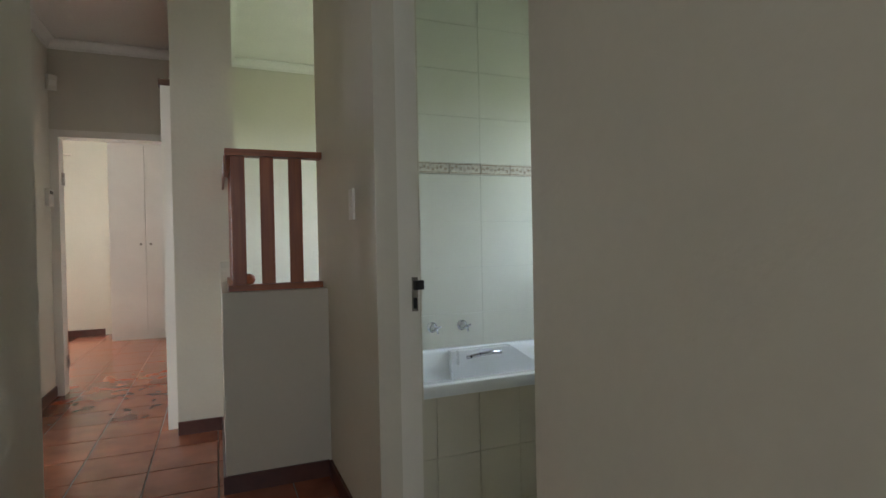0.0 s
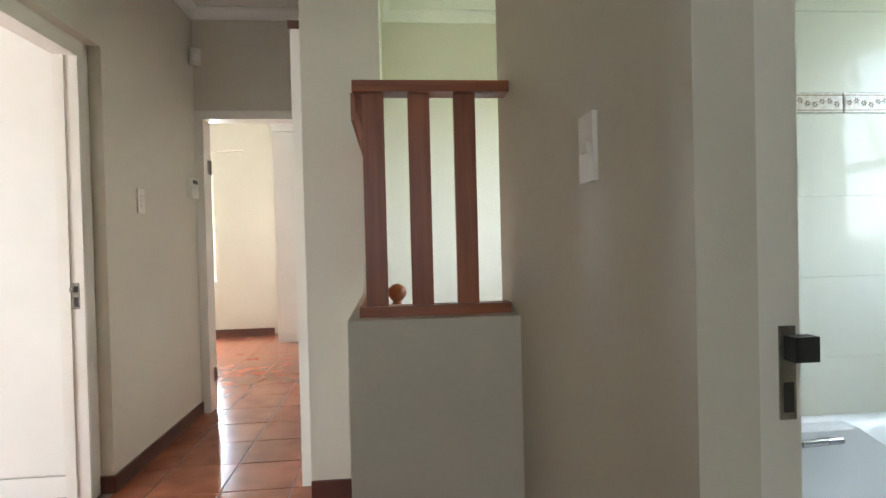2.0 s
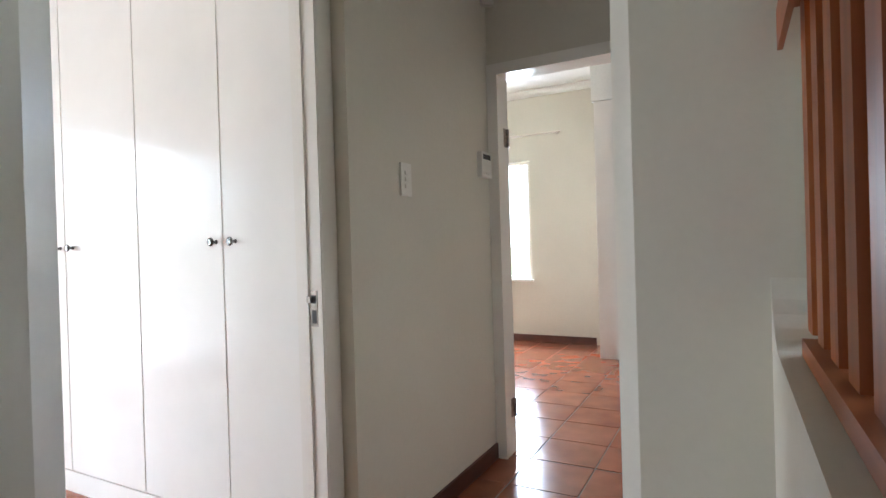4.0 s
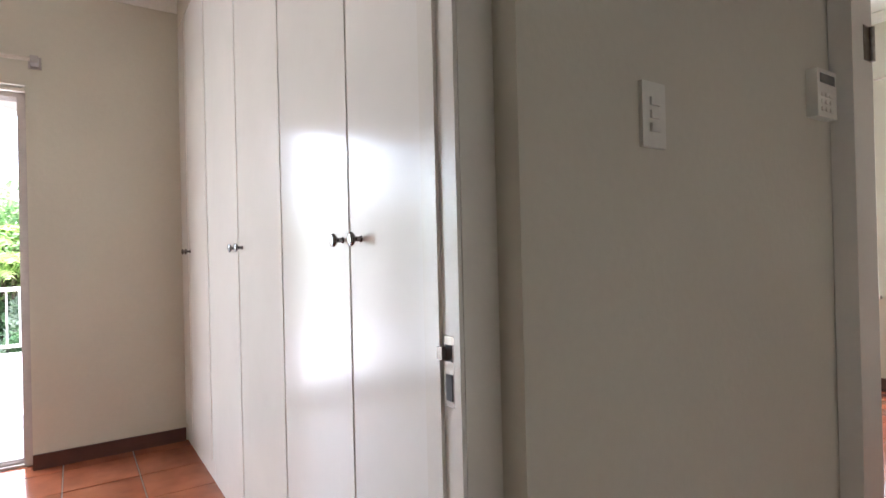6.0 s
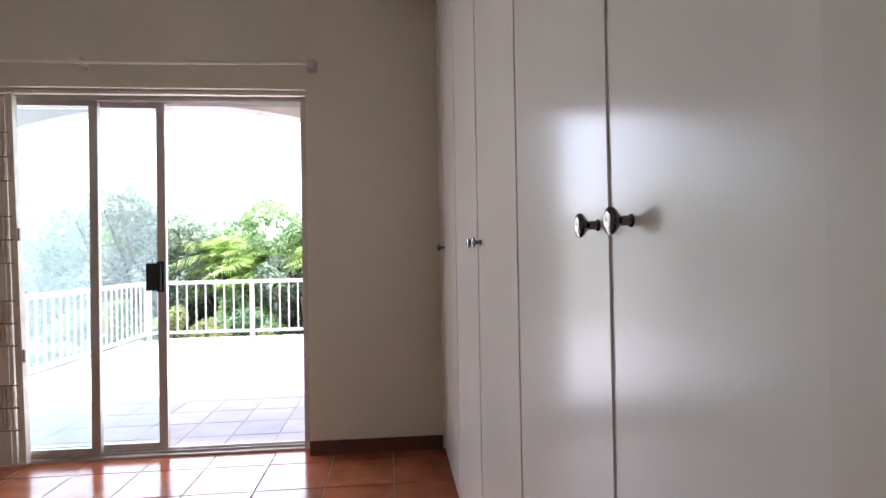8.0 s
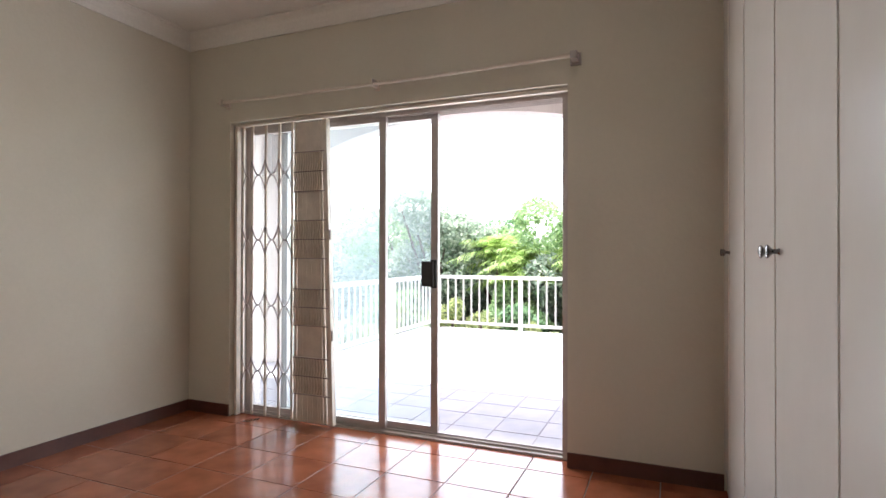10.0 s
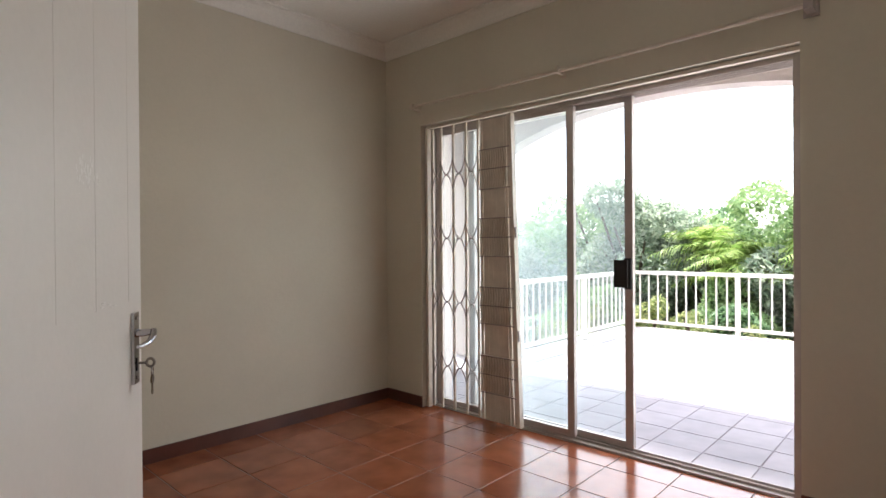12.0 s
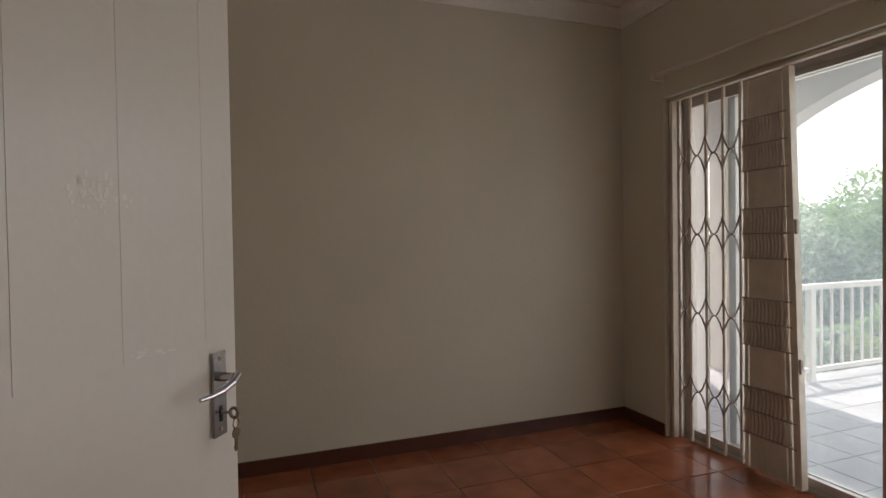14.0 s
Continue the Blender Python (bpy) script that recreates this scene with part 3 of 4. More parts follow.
kp = thing("alarm_keypad", (XW, 5.19, 1.56), "white plastic alarm keypad with a small dark display", "alarm keypad")
boxes("body", [(XW, XW + 0.028, 5.13, 5.25, 1.49, 1.62)], M["plastic"], kp, bevel=0.006)
boxes("display", [(XW + 0.028, XW + 0.030, 5.145, 5.235, 1.582, 1.607)], M["screen"], kp, "dark display window")
boxes("key_block", [(XW + 0.028, XW + 0.031, 5.15 + i * 0.026, 5.168 + i * 0.026, 1.505 + j * 0.02, 1.516 + j * 0.02) for i in range(3) for j in range(3)], M["plastic"], kp)
pr = thing("motion_sensor", (XW, 5.2, 2.46), "white plastic motion sensor in the corner under the cornice", "motion sensor")
bm = bmesh.new()
mm = pose(XW + 0.035, 5.235, 2.455, 6, 0, 38)
box(bm, -0.032, 0.032, -0.022, 0.022, -0.06, 0.055, mm)
part("housing", bm, M["plastic"], pr, bevel=0.01, smooth=True)
bm = bmesh.new()
box(bm, -0.022, 0.022, -0.027, -0.021, -0.028, 0.014, mm)
part("lens", bm, M["ceiling"], pr, "milky lens", bevel=0.003)

# ---------------------------------------------------------------- built-in bedroom cupboards
CY = 4.04
edges = [-4.19, -3.95, -3.39, -2.77, -2.20, -1.67, -1.264]


def knob(at, parent):
    bm = bmesh.new()
    lathe(bm, at, (0, -1, 0), [(0, 0.0085), (0.002, 0.008), (0.004, 0.0062), (0.014, 0.0062), (0.018, 0.010), (0.023, 0.0160), (0.026, 0.0175), (0.029, 0.0165), (0.031, 0.012), (0.032, 0.008), (0.030, 0.002)], 20)
    return part("knob", bm, M["knob"], parent, "polished chrome cupboard knob", smooth=True)


hinge_side = [1, -1, 1, -1, 1, -1]
for i in range(0, 6, 2):
    a, b, c = edges[i], edges[i + 1], edges[i + 2]
    cb = thing("cupboard_unit", ((a + c) / 2, CY, 0), "tall cream-painted built-in cupboard with flush doors and chrome knobs", "cupboard", "built-in bedroom cupboards")
    boxes("carcass", [(a + 0.001, c - 0.001, CY + 0.024, 4.63, 0.10, 2.60)], M["white"], cb)
    boxes("plinth", [(a + 0.001, c - 0.001, CY + 0.012, 4.6, 0.0, 0.10)], M["cup"], cb, "painted plinth")
    for x0, x1, kx in ((a, b, b - 0.046), (b, c, b + 0.060)):
        d = boxes("cupboard_door", [(x0 + 0.011, x1 - 0.011, CY, CY + 0.02, 0.115, 2.585)], M["cup"], cb, bevel=0.003)
        knob((kx, CY, 1.184), d)
    for x0, x1 in ((a + 0.0002, a + 0.0108), (b - 0.0108, b + 0.0108)) + (((c - 0.0108, c - 0.0002),) if i < 4 else ()):
        boxes("meeting_strip", [(x0, x1, CY + 0.003, CY + 0.0235, 0.115, 2.585)], M["cup"], cb, "cream strip between the doors")
    boxes("top_fascia", [(a + 0.001, c - 0.001, CY + 0.004, CY + 0.024, 2.60, H - 0.002)], M["wall"], cb)

# ---------------------------------------------------------------- sliding door, gate and rod
Y0, Y1, ZT = 0.853, 3.267, 2.117
sd = thing("sliding_door", (-4.34, 2.06, 0), "bronze-grey aluminium sliding patio door, standing half open", "sliding door")
boxes("frame_jamb", [(-4.40, -4.285, Y0, Y0 + 0.042, 0.0, ZT)], M["alu"], sd, bevel=0.002)
boxes("frame_jamb", [(-4.40, -4.285, Y1 - 0.042, Y1, 0.0, ZT)], M["alu"], sd, bevel=0.002)
boxes("frame_head", [(-4.40, -4.285, Y0 + 0.042, Y1 - 0.042, ZT - 0.03, ZT)] + [(x, x + 0.004, Y0 + 0.042, Y1 - 0.042, ZT - 0.045, ZT - 0.03) for x in (-4.397, -4.362, -4.325, -4.290)], M["alu"], sd, "aluminium head with double track")
boxes("frame_sill", [(-4.40, -4.285, Y0 + 0.042, Y1 - 0.042, -0.02, 0.012)] + [(x, x + 0.004, Y0 + 0.042, Y1 - 0.042, 0.012, 0.026) for x in (-4.372, -4.322)], M["alu"], sd, "sill with running tracks")


def panel(name, x, ya, yb, label):
    p = tagged(boxes(name, [(x - 0.016, x + 0.016, ya, ya + 0.048, 0.03, 2.078)], M["alu"], sd, label, bevel=0.002))
    boxes("stile", [(x - 0.016, x + 0.016, yb - 0.048, yb, 0.03, 2.078)], M["alu"], p, bevel=0.002)
    boxes("top_rail", [(x - 0.015, x + 0.015, ya + 0.048, yb - 0.048, 2.046, 2.076)], M["alu"], p, bevel=0.002)
    boxes("bottom_rail", [(x - 0.015, x + 0.015, ya + 0.048, yb - 0.048, 0.032, 0.064)], M["alu"], p, bevel=0.002)
    g = boxes("pane", [(x - 0.003, x + 0.003, ya + 0.046, yb - 0.046, 0.062, 2.048)], M["dusty"], p, "dusty glass pane")
    g.visible_shadow = False
    return p


panel("fixed_panel", -4.322, Y0 + 0.042, 2.065, "fixed glazed panel")
mp = panel("sliding_panel", -4.368, 1.185, 2.42, "sliding glazed panel with a black handle")
boxes("handle", [(-4.352, -4.338, 2.373, 2.415, 0.955, 1.135), (-4.338, -4.318, 2.320, 2.400, 0.965, 1.125)], M["dark"], mp, "black plastic pull handle", bevel=0.004)

gate = thing("security_gate", (-4.25, 1.3, 0), "cream steel trellis security gate, folded back beside the wall", "security gate")
GX = -4.245
boxes("wall_channel", [(GX - 0.02, GX + 0.02, 0.862, 0.885, 0.0, 2.10)], M["cream"], gate, bevel=0.002)
boxes("top_track", [(GX - 0.018, GX + 0.018, 0.885, Y1 - 0.002, ZT - 0.022, ZT - 0.001)], M["cream"], gate, bevel=0.002)
bar0 = boxes("bar", [(GX - 0.007, GX + 0.007, -0.008, 0.008, 0.02, 2.09)], M["cream"], gate, bevel=0.002)
bar0.location.y = 0.925
ys = [1.01, 1.13, 1.25, 1.362]
for y in ys:
    o = bar0.copy()
    scene.collection.objects.link(o)
    o.location.y = y


def lean(y, z):
    """Across the folded pack, which stands wider at its foot than at its head."""
    return 1.39 + (y - 1.39) * (1.026 - 0.208 * z / 2.09)


def leaning(ob, y):
    ob.location.y = lean(y, 0)
    ob.rotation_euler.x = math.atan((lean(y, 0) - lean(y, 2.09)) / 2.09)


st = boxes("folded_bar", [(GX - 0.009, GX + 0.009, -0.0102, 0.0102, 0.02, 2.075)], M["cream"], gate, bevel=0.0015)
leaning(st, 1.398)
for i in range(11):
    o = st.copy()
    scene.collection.objects.link(o)
    leaning(o, 1.428 + i * 0.0208 + (0.006 if i == 10 else 0))
    o.location.x = 0.0006 * (i % 2)
ls = boxes("lock_stile", [(GX - 0.02, GX + 0.022, -0.018, 0.018, 0.02, 2.088)], M["cream"], gate, "lock stile with catch", bevel=0.003)
leaning(ls, 1.690)
for z in (0.62, 1.30):
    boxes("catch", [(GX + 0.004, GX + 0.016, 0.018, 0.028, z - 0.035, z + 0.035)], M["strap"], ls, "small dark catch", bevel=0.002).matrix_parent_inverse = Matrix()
bands = [(1.63, 1.84), (1.17, 1.37), (0.71, 0.90), (0.24, 0.43)]
allb = [0.925] + ys
for z0, z1 in bands:
    zm = (z0 + z1) / 2
    bm = bmesh.new()
    for a, b in zip(allb, allb[1:]):
        for up in (1, -1):
            for p, q in ((a, b), (b, a)):
                pts = []
                for k in range(7):
                    t = k / 6
                    # bowed strap from a bar's far point to the crossing and on to the next bar
                    pts.append((GX + 0.010, p + (q - p) * (0.5 * t), zm + up * ((z1 - z0) / 2) * (1 - math.sin(t * math.pi / 2) ** 0.9)))
                sweep(bm, pts, 0.0050, 6)
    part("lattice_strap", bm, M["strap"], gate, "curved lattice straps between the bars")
    bm = bmesh.new()
    for i in range(12):
        y = 1.392 + i * 0.0225
        for lo, hi in ((z0 - 0.03, zm - 0.004), (zm + 0.004, z1 + 0.03)):
            sweep(bm, [(GX + 0.0155, lean(y, z0) + 0.008 * math.sin(math.pi * k / 6), lo + (hi - lo) * k / 6) for k in range(7)], 0.0078, 6)
    part("folded_strap", bm, M["cream"], gate, "folded lattice straps packed together")
    for z in (z0 - 0.03, zm, z1 + 0.03):
        # thin boxes whose dark colour stands for the shadow lines across the pack
        bm = bmesh.new()
        box(bm, GX + 0.009, GX + 0.025, 1.388, lean(1.69, z), z - 0.0035, z + 0.0035)
        part("rivet_band", bm, M["strap"], gate, "riveted band, darkened as a shadow line")

rod = thing("curtain_rod", (-4.12, 2.07, 2.24), "cream-painted round curtain rod on square brackets above the patio door", "curtain rod")
bm = bmesh.new()
rings = []
for i in range(13):
    yy, zc = 0.80 + i * 0.21, 2.252 - 0.012 * math.sin(math.pi * i / 12)
    rings.append([bm.verts.new((-4.125 + 0.011 * math.cos(math.pi * k / 6), yy, zc + 0.011 * math.sin(math.pi * k / 6))) for k in range(12)])
for a, b in zip(rings, rings[1:]):
    for k in range(12):
        bm.faces.new((a[k], a[(k + 1) % 12], b[(k + 1) % 12], b[k]))
bm.faces.new(rings[0])
bm.faces.new(rings[-1])
part("rod", bm, M["cream"], rod, smooth=True)
for y, w in ((0.84, 0.016), (2.07, 0.016), (3.315, 0.030)):
    bm = bmesh.new()
    box(bm, XB, -4.10, y - w * 0.6, y + w * 0.6, 2.228, 2.268)
    box(bm, XB, XB + 0.012, y - w, y + w, 2.215, 2.282)
    part("bracket", bm, M["alu"] if w > 0.02 else M["cream"], rod, "square wall bracket", bevel=0.002)

# ---------------------------------------------------------------- bathroom
bath = thing("bathtub", (1.6, 2.7, 0), "white acrylic bathtub with a chrome grip behind a tiled apron", "bathtub")
bx0, bx1, by0, by1, rz = 0.815, 2.444, 2.275, 3.028, 0.555


def ring_pts(x0, x1, y0, y1, r, z, n=6):
    pts = []
    for cx, cy, a0 in ((x1 - r, y1 - r, 0), (x0 + r, y1 - r, 90), (x0 + r, y0 + r, 180), (x1 - r, y0 + r, 270)):
        for k in range(n + 1):
            a = radians(a0 + 90 * k / n)
            pts.append((cx + r * math.cos(a), cy + r * math.sin(a), z))
    return pts


bm = bmesh.new()
levels = [(0.0, 0.0, 0.0, 0.0, 0.01, rz - 0.05), (0.0, 0.0, 0.0, 0.0, 0.01, rz - 0.012), (0.006, 0.006, 0.006, 0.006, 0.012, rz - 0.002), (0.02, 0.02, 0.02, 0.02, 0.02, rz),
          (0.06, 0.06, 0.065, 0.06, 0.10, rz), (0.075, 0.075, 0.078, 0.075, 0.11, rz - 0.012), (0.10, 0.14, 0.10, 0.10, 0.12, rz - 0.13), (0.14, 0.30, 0.13, 0.13, 0.14, rz - 0.30), (0.20, 0.42, 0.18, 0.18, 0.14, rz - 0.38)]
rings = []
for a, b, c, d, r, z in levels:
    rings.append([bm.verts.new(p) for p in ring_pts(bx0 + a, bx1 - b, by0 + c, by1 - d, r, z)])
for r0, r1 in zip(rings, rings[1:]):
    k = len(r0)
    for i in range(k):
        j = (i + 1) % k
        bm.faces.new((r0[i], r0[j], r1[j], r1[i]))
bm.faces.new(rings[-1])
part("shell", bm, M["tub"], bath, smooth=True)
# sloping arm rest along the back, with the grip's recess
bm = bmesh.new()
prism(bm, [(1.28, rz - 0.003), (1.66, rz - 0.003), (1.98, rz - 0.22), (1.98, rz - 0.30), (1.28, rz - 0.30)], "y", 2.905, 2.98)
part("arm_rest", bm, M["tub"], bath, bevel=0.018, smooth=True)
bm = bmesh.new()
box(bm, 1.31, 1.62, 2.872, 2.915, rz - 0.075, rz + 0.004)
part("grip_block", bm, M["tub"], bath, bevel=0.012, smooth=True)
bm = bmesh.new()
sweep(bm, [(1.36, 2.873, rz - 0.035), (1.375, 2.85, rz - 0.028), (1.42, 2.84, rz - 0.018), (1.50, 2.84, rz - 0.014), (1.555, 2.85, rz - 0.018), (1.57, 2.873, rz - 0.024)], 0.011, 10)
part("grip", bm, M["chrome"], bath, "chrome grip handle", smooth=True)
for x, nm in ((1.215, "tap"), (1.40, "tap")):
    tp = thing("bath_tap", (x, 3.02, 0.675), "chrome wall-mounted bath tap with a cross handle", "tap", "bath taps")
    bm = bmesh.new()
    lathe(bm, (x, 3.028, 0.675), (0, -1, 0), [(0, 0.030), (0.006, 0.030), (0.014, 0.022), (0.024, 0.016), (0.045, 0.013), (0.05, 0.010), (0.062, 0.010)])
    part("rose", bm, M["chrome"], tp, smooth=True)
    bm = bmesh.new()
    for a in (20, 110):
        c, sn = 0.030 * math.cos(radians(a)), 0.030 * math.sin(radians(a))
        tube(bm, (x - c, 2.962, 0.675 - sn), (x + c, 2.962, 0.675 + sn), 0.0055, 10)
    lathe(bm, (x, 2.972, 0.675), (0, -1, 0), [(0, 0.012), (0.014, 0.012), (0.018, 0.006)])
    part("cross_handle", bm, M["chrome"], tp, smooth=True)

wb = thing("bathroom_window", (2.56, 2.47, 1.07), "white steel window with open upper sash and burglar bars", "window")
wx = 2.575
boxes("window_frame", [(wx, wx + 0.03, 2.052, 2.085, 1.072, 2.088), (wx, wx + 0.03, 2.865, 2.898, 1.072, 2.088), (wx, wx + 0.03, 2.085, 2.865, 1.072, 1.10), (wx, wx + 0.03, 2.085, 2.865, 2.058, 2.088), (wx, wx + 0.03, 2.085, 2.865, 1.455, 1.50)], M["white"], wb, bevel=0.003)
g = boxes("pane", [(wx + 0.012, wx + 0.016, 2.085, 2.865, 1.10, 1.455)], M["glass"], wb)
g.visible_shadow = False
mm = pose(wx + 0.034, 0, 2.055, 0, -16, 0)
bm = bmesh.new()
for it in ((0, 0.022, 2.09, 2.118, -0.55, 0), (0, 0.022, 2.832, 2.86, -0.55, 0), (0, 0.022, 2.118, 2.832, -0.55, -0.522), (0, 0.022, 2.118, 2.832, -0.028, 0)):
    box(bm, *it, mm)
sash = part("sash", bm, M["white"], wb, "top-hung sash pushed open", bevel=0.002)
bm = bmesh.new()
box(bm, 0.009, 0.012, 2.118, 2.832, -0.522, -0.028, mm)
g = part("sash_pane", bm, M["glass"], sash)
g.visible_shadow = False
for z in (1.62, 1.79, 1.93):
    bm = bmesh.new()
    tube(bm, (wx - 0.012, 2.054, z), (wx - 0.012, 2.896, z), 0.005, 8)
    part("burglar_bar", bm, M["white"], wb, "thin white burglar bar")
bm = bmesh.new()
tube(bm, (wx - 0.012, 2.47, 1.10), (wx - 0.012, 2.47, 2.06), 0.005, 8)
part("burglar_bar", bm, M["white"], wb, "thin white burglar bar")
boxes("window_sill_bath", [(2.452, 2.574, 2.052, 2.898, 1.0705, 1.076)], M["bathtile"], kind=S)
cr2 = thing("bath_curtain_rail", (2.40, 2.5, 2.24), "thin white curtain rail above the bathroom window", "curtain rail")
bm = bmesh.new()
tube(bm, (2.40, 1.95, 2.24), (2.40, 3.02, 2.24), 0.009, 10)
for y in (2.0, 2.98):
    box(bm, 2.40, 2.457, y - 0.006, y + 0.006, 2.232, 2.248)
part("rail", bm, M["plastic"], cr2)

# ---------------------------------------------------------------- back bedroom seen through the end door
wr = thing("wardrobe", (-0.3, 8.3, 0), "cream-painted built-in wardrobe with two doors and small dark knobs", "wardrobe")
boxes("carcass", [(-1.12, 1.19, 7.975, 8.645, 0.0, 2.50)], M["door"], wr)
boxes("top_box", [(-1.14, 1.19, 7.96, 8.645, 2.502, 2.895)], M["ceiling"], wr, "plastered bulkhead above")
for i, (a, b, kx) in enumerate(((-1.115, -0.722, -0.775), (-0.718, -0.25, -0.665), (-0.246, 0.22, 0.17), (0.224, 0.69, 0.27))):
    d = boxes("wardrobe_door", [(a, b, 7.955, 7.975, 0.10, 2.49)], M["door"], wr, bevel=0.003)
    bm = bmesh.new()
    lathe(bm, (kx, 7.955, 1.20), (0, -1, 0), [(0, 0.008), (0.02, 0.007), (0.026, 0.015), (0.032, 0.015), (0.036, 0.006)], 12)
    part("knob", bm, M["steel"], d, "small dark knob", smooth=True)
w2 = thing("window_back", (-2.5, 8.7, 0.72), "white-framed window of the back bedroom, bright with daylight", "window")
boxes("window_frame", [(-2.948, -2.91, 8.68, 8.72, 0.722, 2.098), (-2.06, -2.022, 8.68, 8.72, 0.722, 2.098), (-2.91, -2.06, 8.68, 8.72, 0.722, 0.76), (-2.91, -2.06, 8.68, 8.72, 2.06, 2.098)], M["white"], w2, bevel=0.003)
g = boxes("pane", [(-2.91, -2.06, 8.698, 8.702, 0.76, 2.06)], M["glass"], w2)
g.visible_shadow = False
boxes("window_sill", [(-2.97, -2.0, 8.60, 8.679, 0.70, 0.722)], M["white"], w2, bevel=0.004)
cr3 = thing("back_curtain_rail", (-2.2, 8.58, 2.38), "thin cream curtain rail above the back bedroom window", "curtain rail")
bm = bmesh.new()
tube(bm, (-2.9, 8.58, 2.385), (-1.62, 8.58, 2.385), 0.011, 10)
for x in (-2.85, -1.68):
    box(bm, x - 0.008, x + 0.008, 8.58, 8.65, 2.375, 2.395)
part("rail", bm, M["cream"], cr3)

# ---------------------------------------------------------------- patio
RX, RY = -9.26, 0.24
PZ = -0.03
patio = boxes("pavement_patio", [(-9.45, -4.44, 0.05, 9.0, -0.35, PZ - 0.004), (-6.25, -4.601, -0.55, 0.05, -0.35, PZ - 0.004)], M["patiogrout"], kind=S)
boxes("wall_patio_edge", [(-9.45, -9.35, 0.05, 9.0, -2.2, -0.352), (-9.35, -4.44, 0.05, 0.15, -2.2, -0.352)], M["plaster"], kind=S)
# veranda roof with its arched beam
bm = bmesh.new()
arch = [(1.93 + 2.13 * math.cos(a), 1.655 + 0.86 * math.sin(a)) for a in [math.pi * i / 28 for i in range(29)]]
for (ya, za), (yb, zb) in zip(arch, arch[1:]):
    vs = [bm.verts.new(p) for p in ((-6.2, ya, za), (-6.2, yb, zb), (-6.2, yb, 3.0), (-6.2, ya, 3.0), (-6.0, ya, za), (-6.0, yb, zb), (-6.0, yb, 3.0), (-6.0, ya, 3.0))]
    for q in ((0, 1, 2, 3), (4, 7, 6, 5), (0, 4, 5, 1), (3, 2, 6, 7)):
        bm.faces.new([vs[i] for i in q])
for y0, y1 in ((4.06, 4.6), (-0.52, -0.20)):
    box(bm, -6.2, -6.0, y0, y1, -0.35, 3.0)
box(bm, -6.2, -6.0, 4.6, 9.0, 2.3, 3.0)
box(bm, -6.0, -5.67, -0.5, -0.3, 2.03, 3.0)
box(bm, -5.67, -4.601, -0.5, -0.3, -0.35, 3.0)
part("wall_veranda_arch", bm, M["plaster"], kind=S)
boxes("roof_veranda", [(-6.35, -4.44, -0.6, 9.0, 3.0, 3.12)], M["plaster"], kind=S)
boxes("wall_outside", [(-4.6, -4.44, 3.35, 9.0, -2.2, 3.0), (-4.6, -4.44, -6.0, 0.78, -2.2, 3.0), (-4.6, -4.44, 0.78, 3.35, 2.14, 3.0)], M["plaster"], kind=S)

rl = thing("patio_railing", (RX, RY, 0), "white-painted steel railing round the sunlit patio", "railing")


def rail_run(a, b, posts):
    a, b = Vector(a), Vector(b)
    d = (b - a)
    n = d.length
    d.normalize()
    q = Matrix.Translation(a) @ Matrix.Rotation(math.atan2(d.y, d.x), 4, "Z")
    for z0, z1, w, nm in ((0.775, 0.825, 0.032, "top_rail"), (0.055, 0.095, 0.018, "bottom_rail")):
        bm = bmesh.new()
        box(bm, 0, n, -w, w, z0, z1, q)
        part(nm, bm, M["rail"], rl, bevel=0.004)
    bm = bmesh.new()
    box(bm, -0.009, 0.009, -0.009, 0.009, 0.095, 0.775)
    finish(bm)
    me = bpy.data.meshes.new("baluster")
    bm.to_mesh(me)
    bm.free()
    me.materials.append(M["rail"])
    bm = bmesh.new()
    box(bm, -0.028, 0.028, -0.028, 0.028, PZ, 0.775)
    finish(bm)
    mp_ = bpy.data.meshes.new("post")
    bm.to_mesh(mp_)
    bm.free()
    mp_.materials.append(M["rail"])
    k = 0
    step = 1.46 / 11
    while k * step <= n:
        ispost = k % 11 == 0
        o = new("post" if ispost else "baluster", mp_ if ispost else me)
        o.parent = rl
        o.matrix_parent_inverse = rl.matrix_basis.inverted()
        o.matrix_basis = q @ Matrix.Translation((k * step, 0, 0))
        k += 1


rail_run((RX, RY, 0), (RX, 9.0, 0), 0)
rail_run((RX, RY, 0), (-5.78, RY, 0), 0)

# garden
gr = bmesh.new()
box(gr, -400, 400, -400, 400, -2.4, -2.2)
part("ground", gr, M["ground"], kind=S)


def foliage(bm, center, radii, count, size, rnd, flat=0.0):
    c = Vector(center)
    for _ in range(count):
        v = Vector((rnd.gauss(0, 1), rnd.gauss(0, 1), rnd.gauss(0, 1))).normalized()
        r = 0.72 + 0.33 * rnd.random()
        p = c + Vector((v.x * radii[0] * r, v.y * radii[1] * r, v.z * radii[2] * r))
        p += Vector(noise.noise_vector(p * 1.3)) * 0.35
        q = Euler((rnd.uniform(-1, 1), rnd.uniform(-1, 1), rnd.uniform(0, 6.3))).to_matrix()
        s = size * rnd.uniform(0.6, 1.3)
        vs = [bm.verts.new(p + q @ Vector(t)) for t in ((-s, 0, 0), (0, -s * 0.38, s * 0.1), (s, 0, -s * 0.15), (0, s * 0.38, s * 0.1))]
        bm.faces.new(vs)


def quick(name, bm, mat, parent):
    me = bpy.data.meshes.new(name)
    bm.to_mesh(me)
    bm.free()
    me.materials.append(mat)
    o = new(name, me)
    o.parent = parent
    o.matrix_parent_inverse = parent.matrix_basis.inverted()
    return o


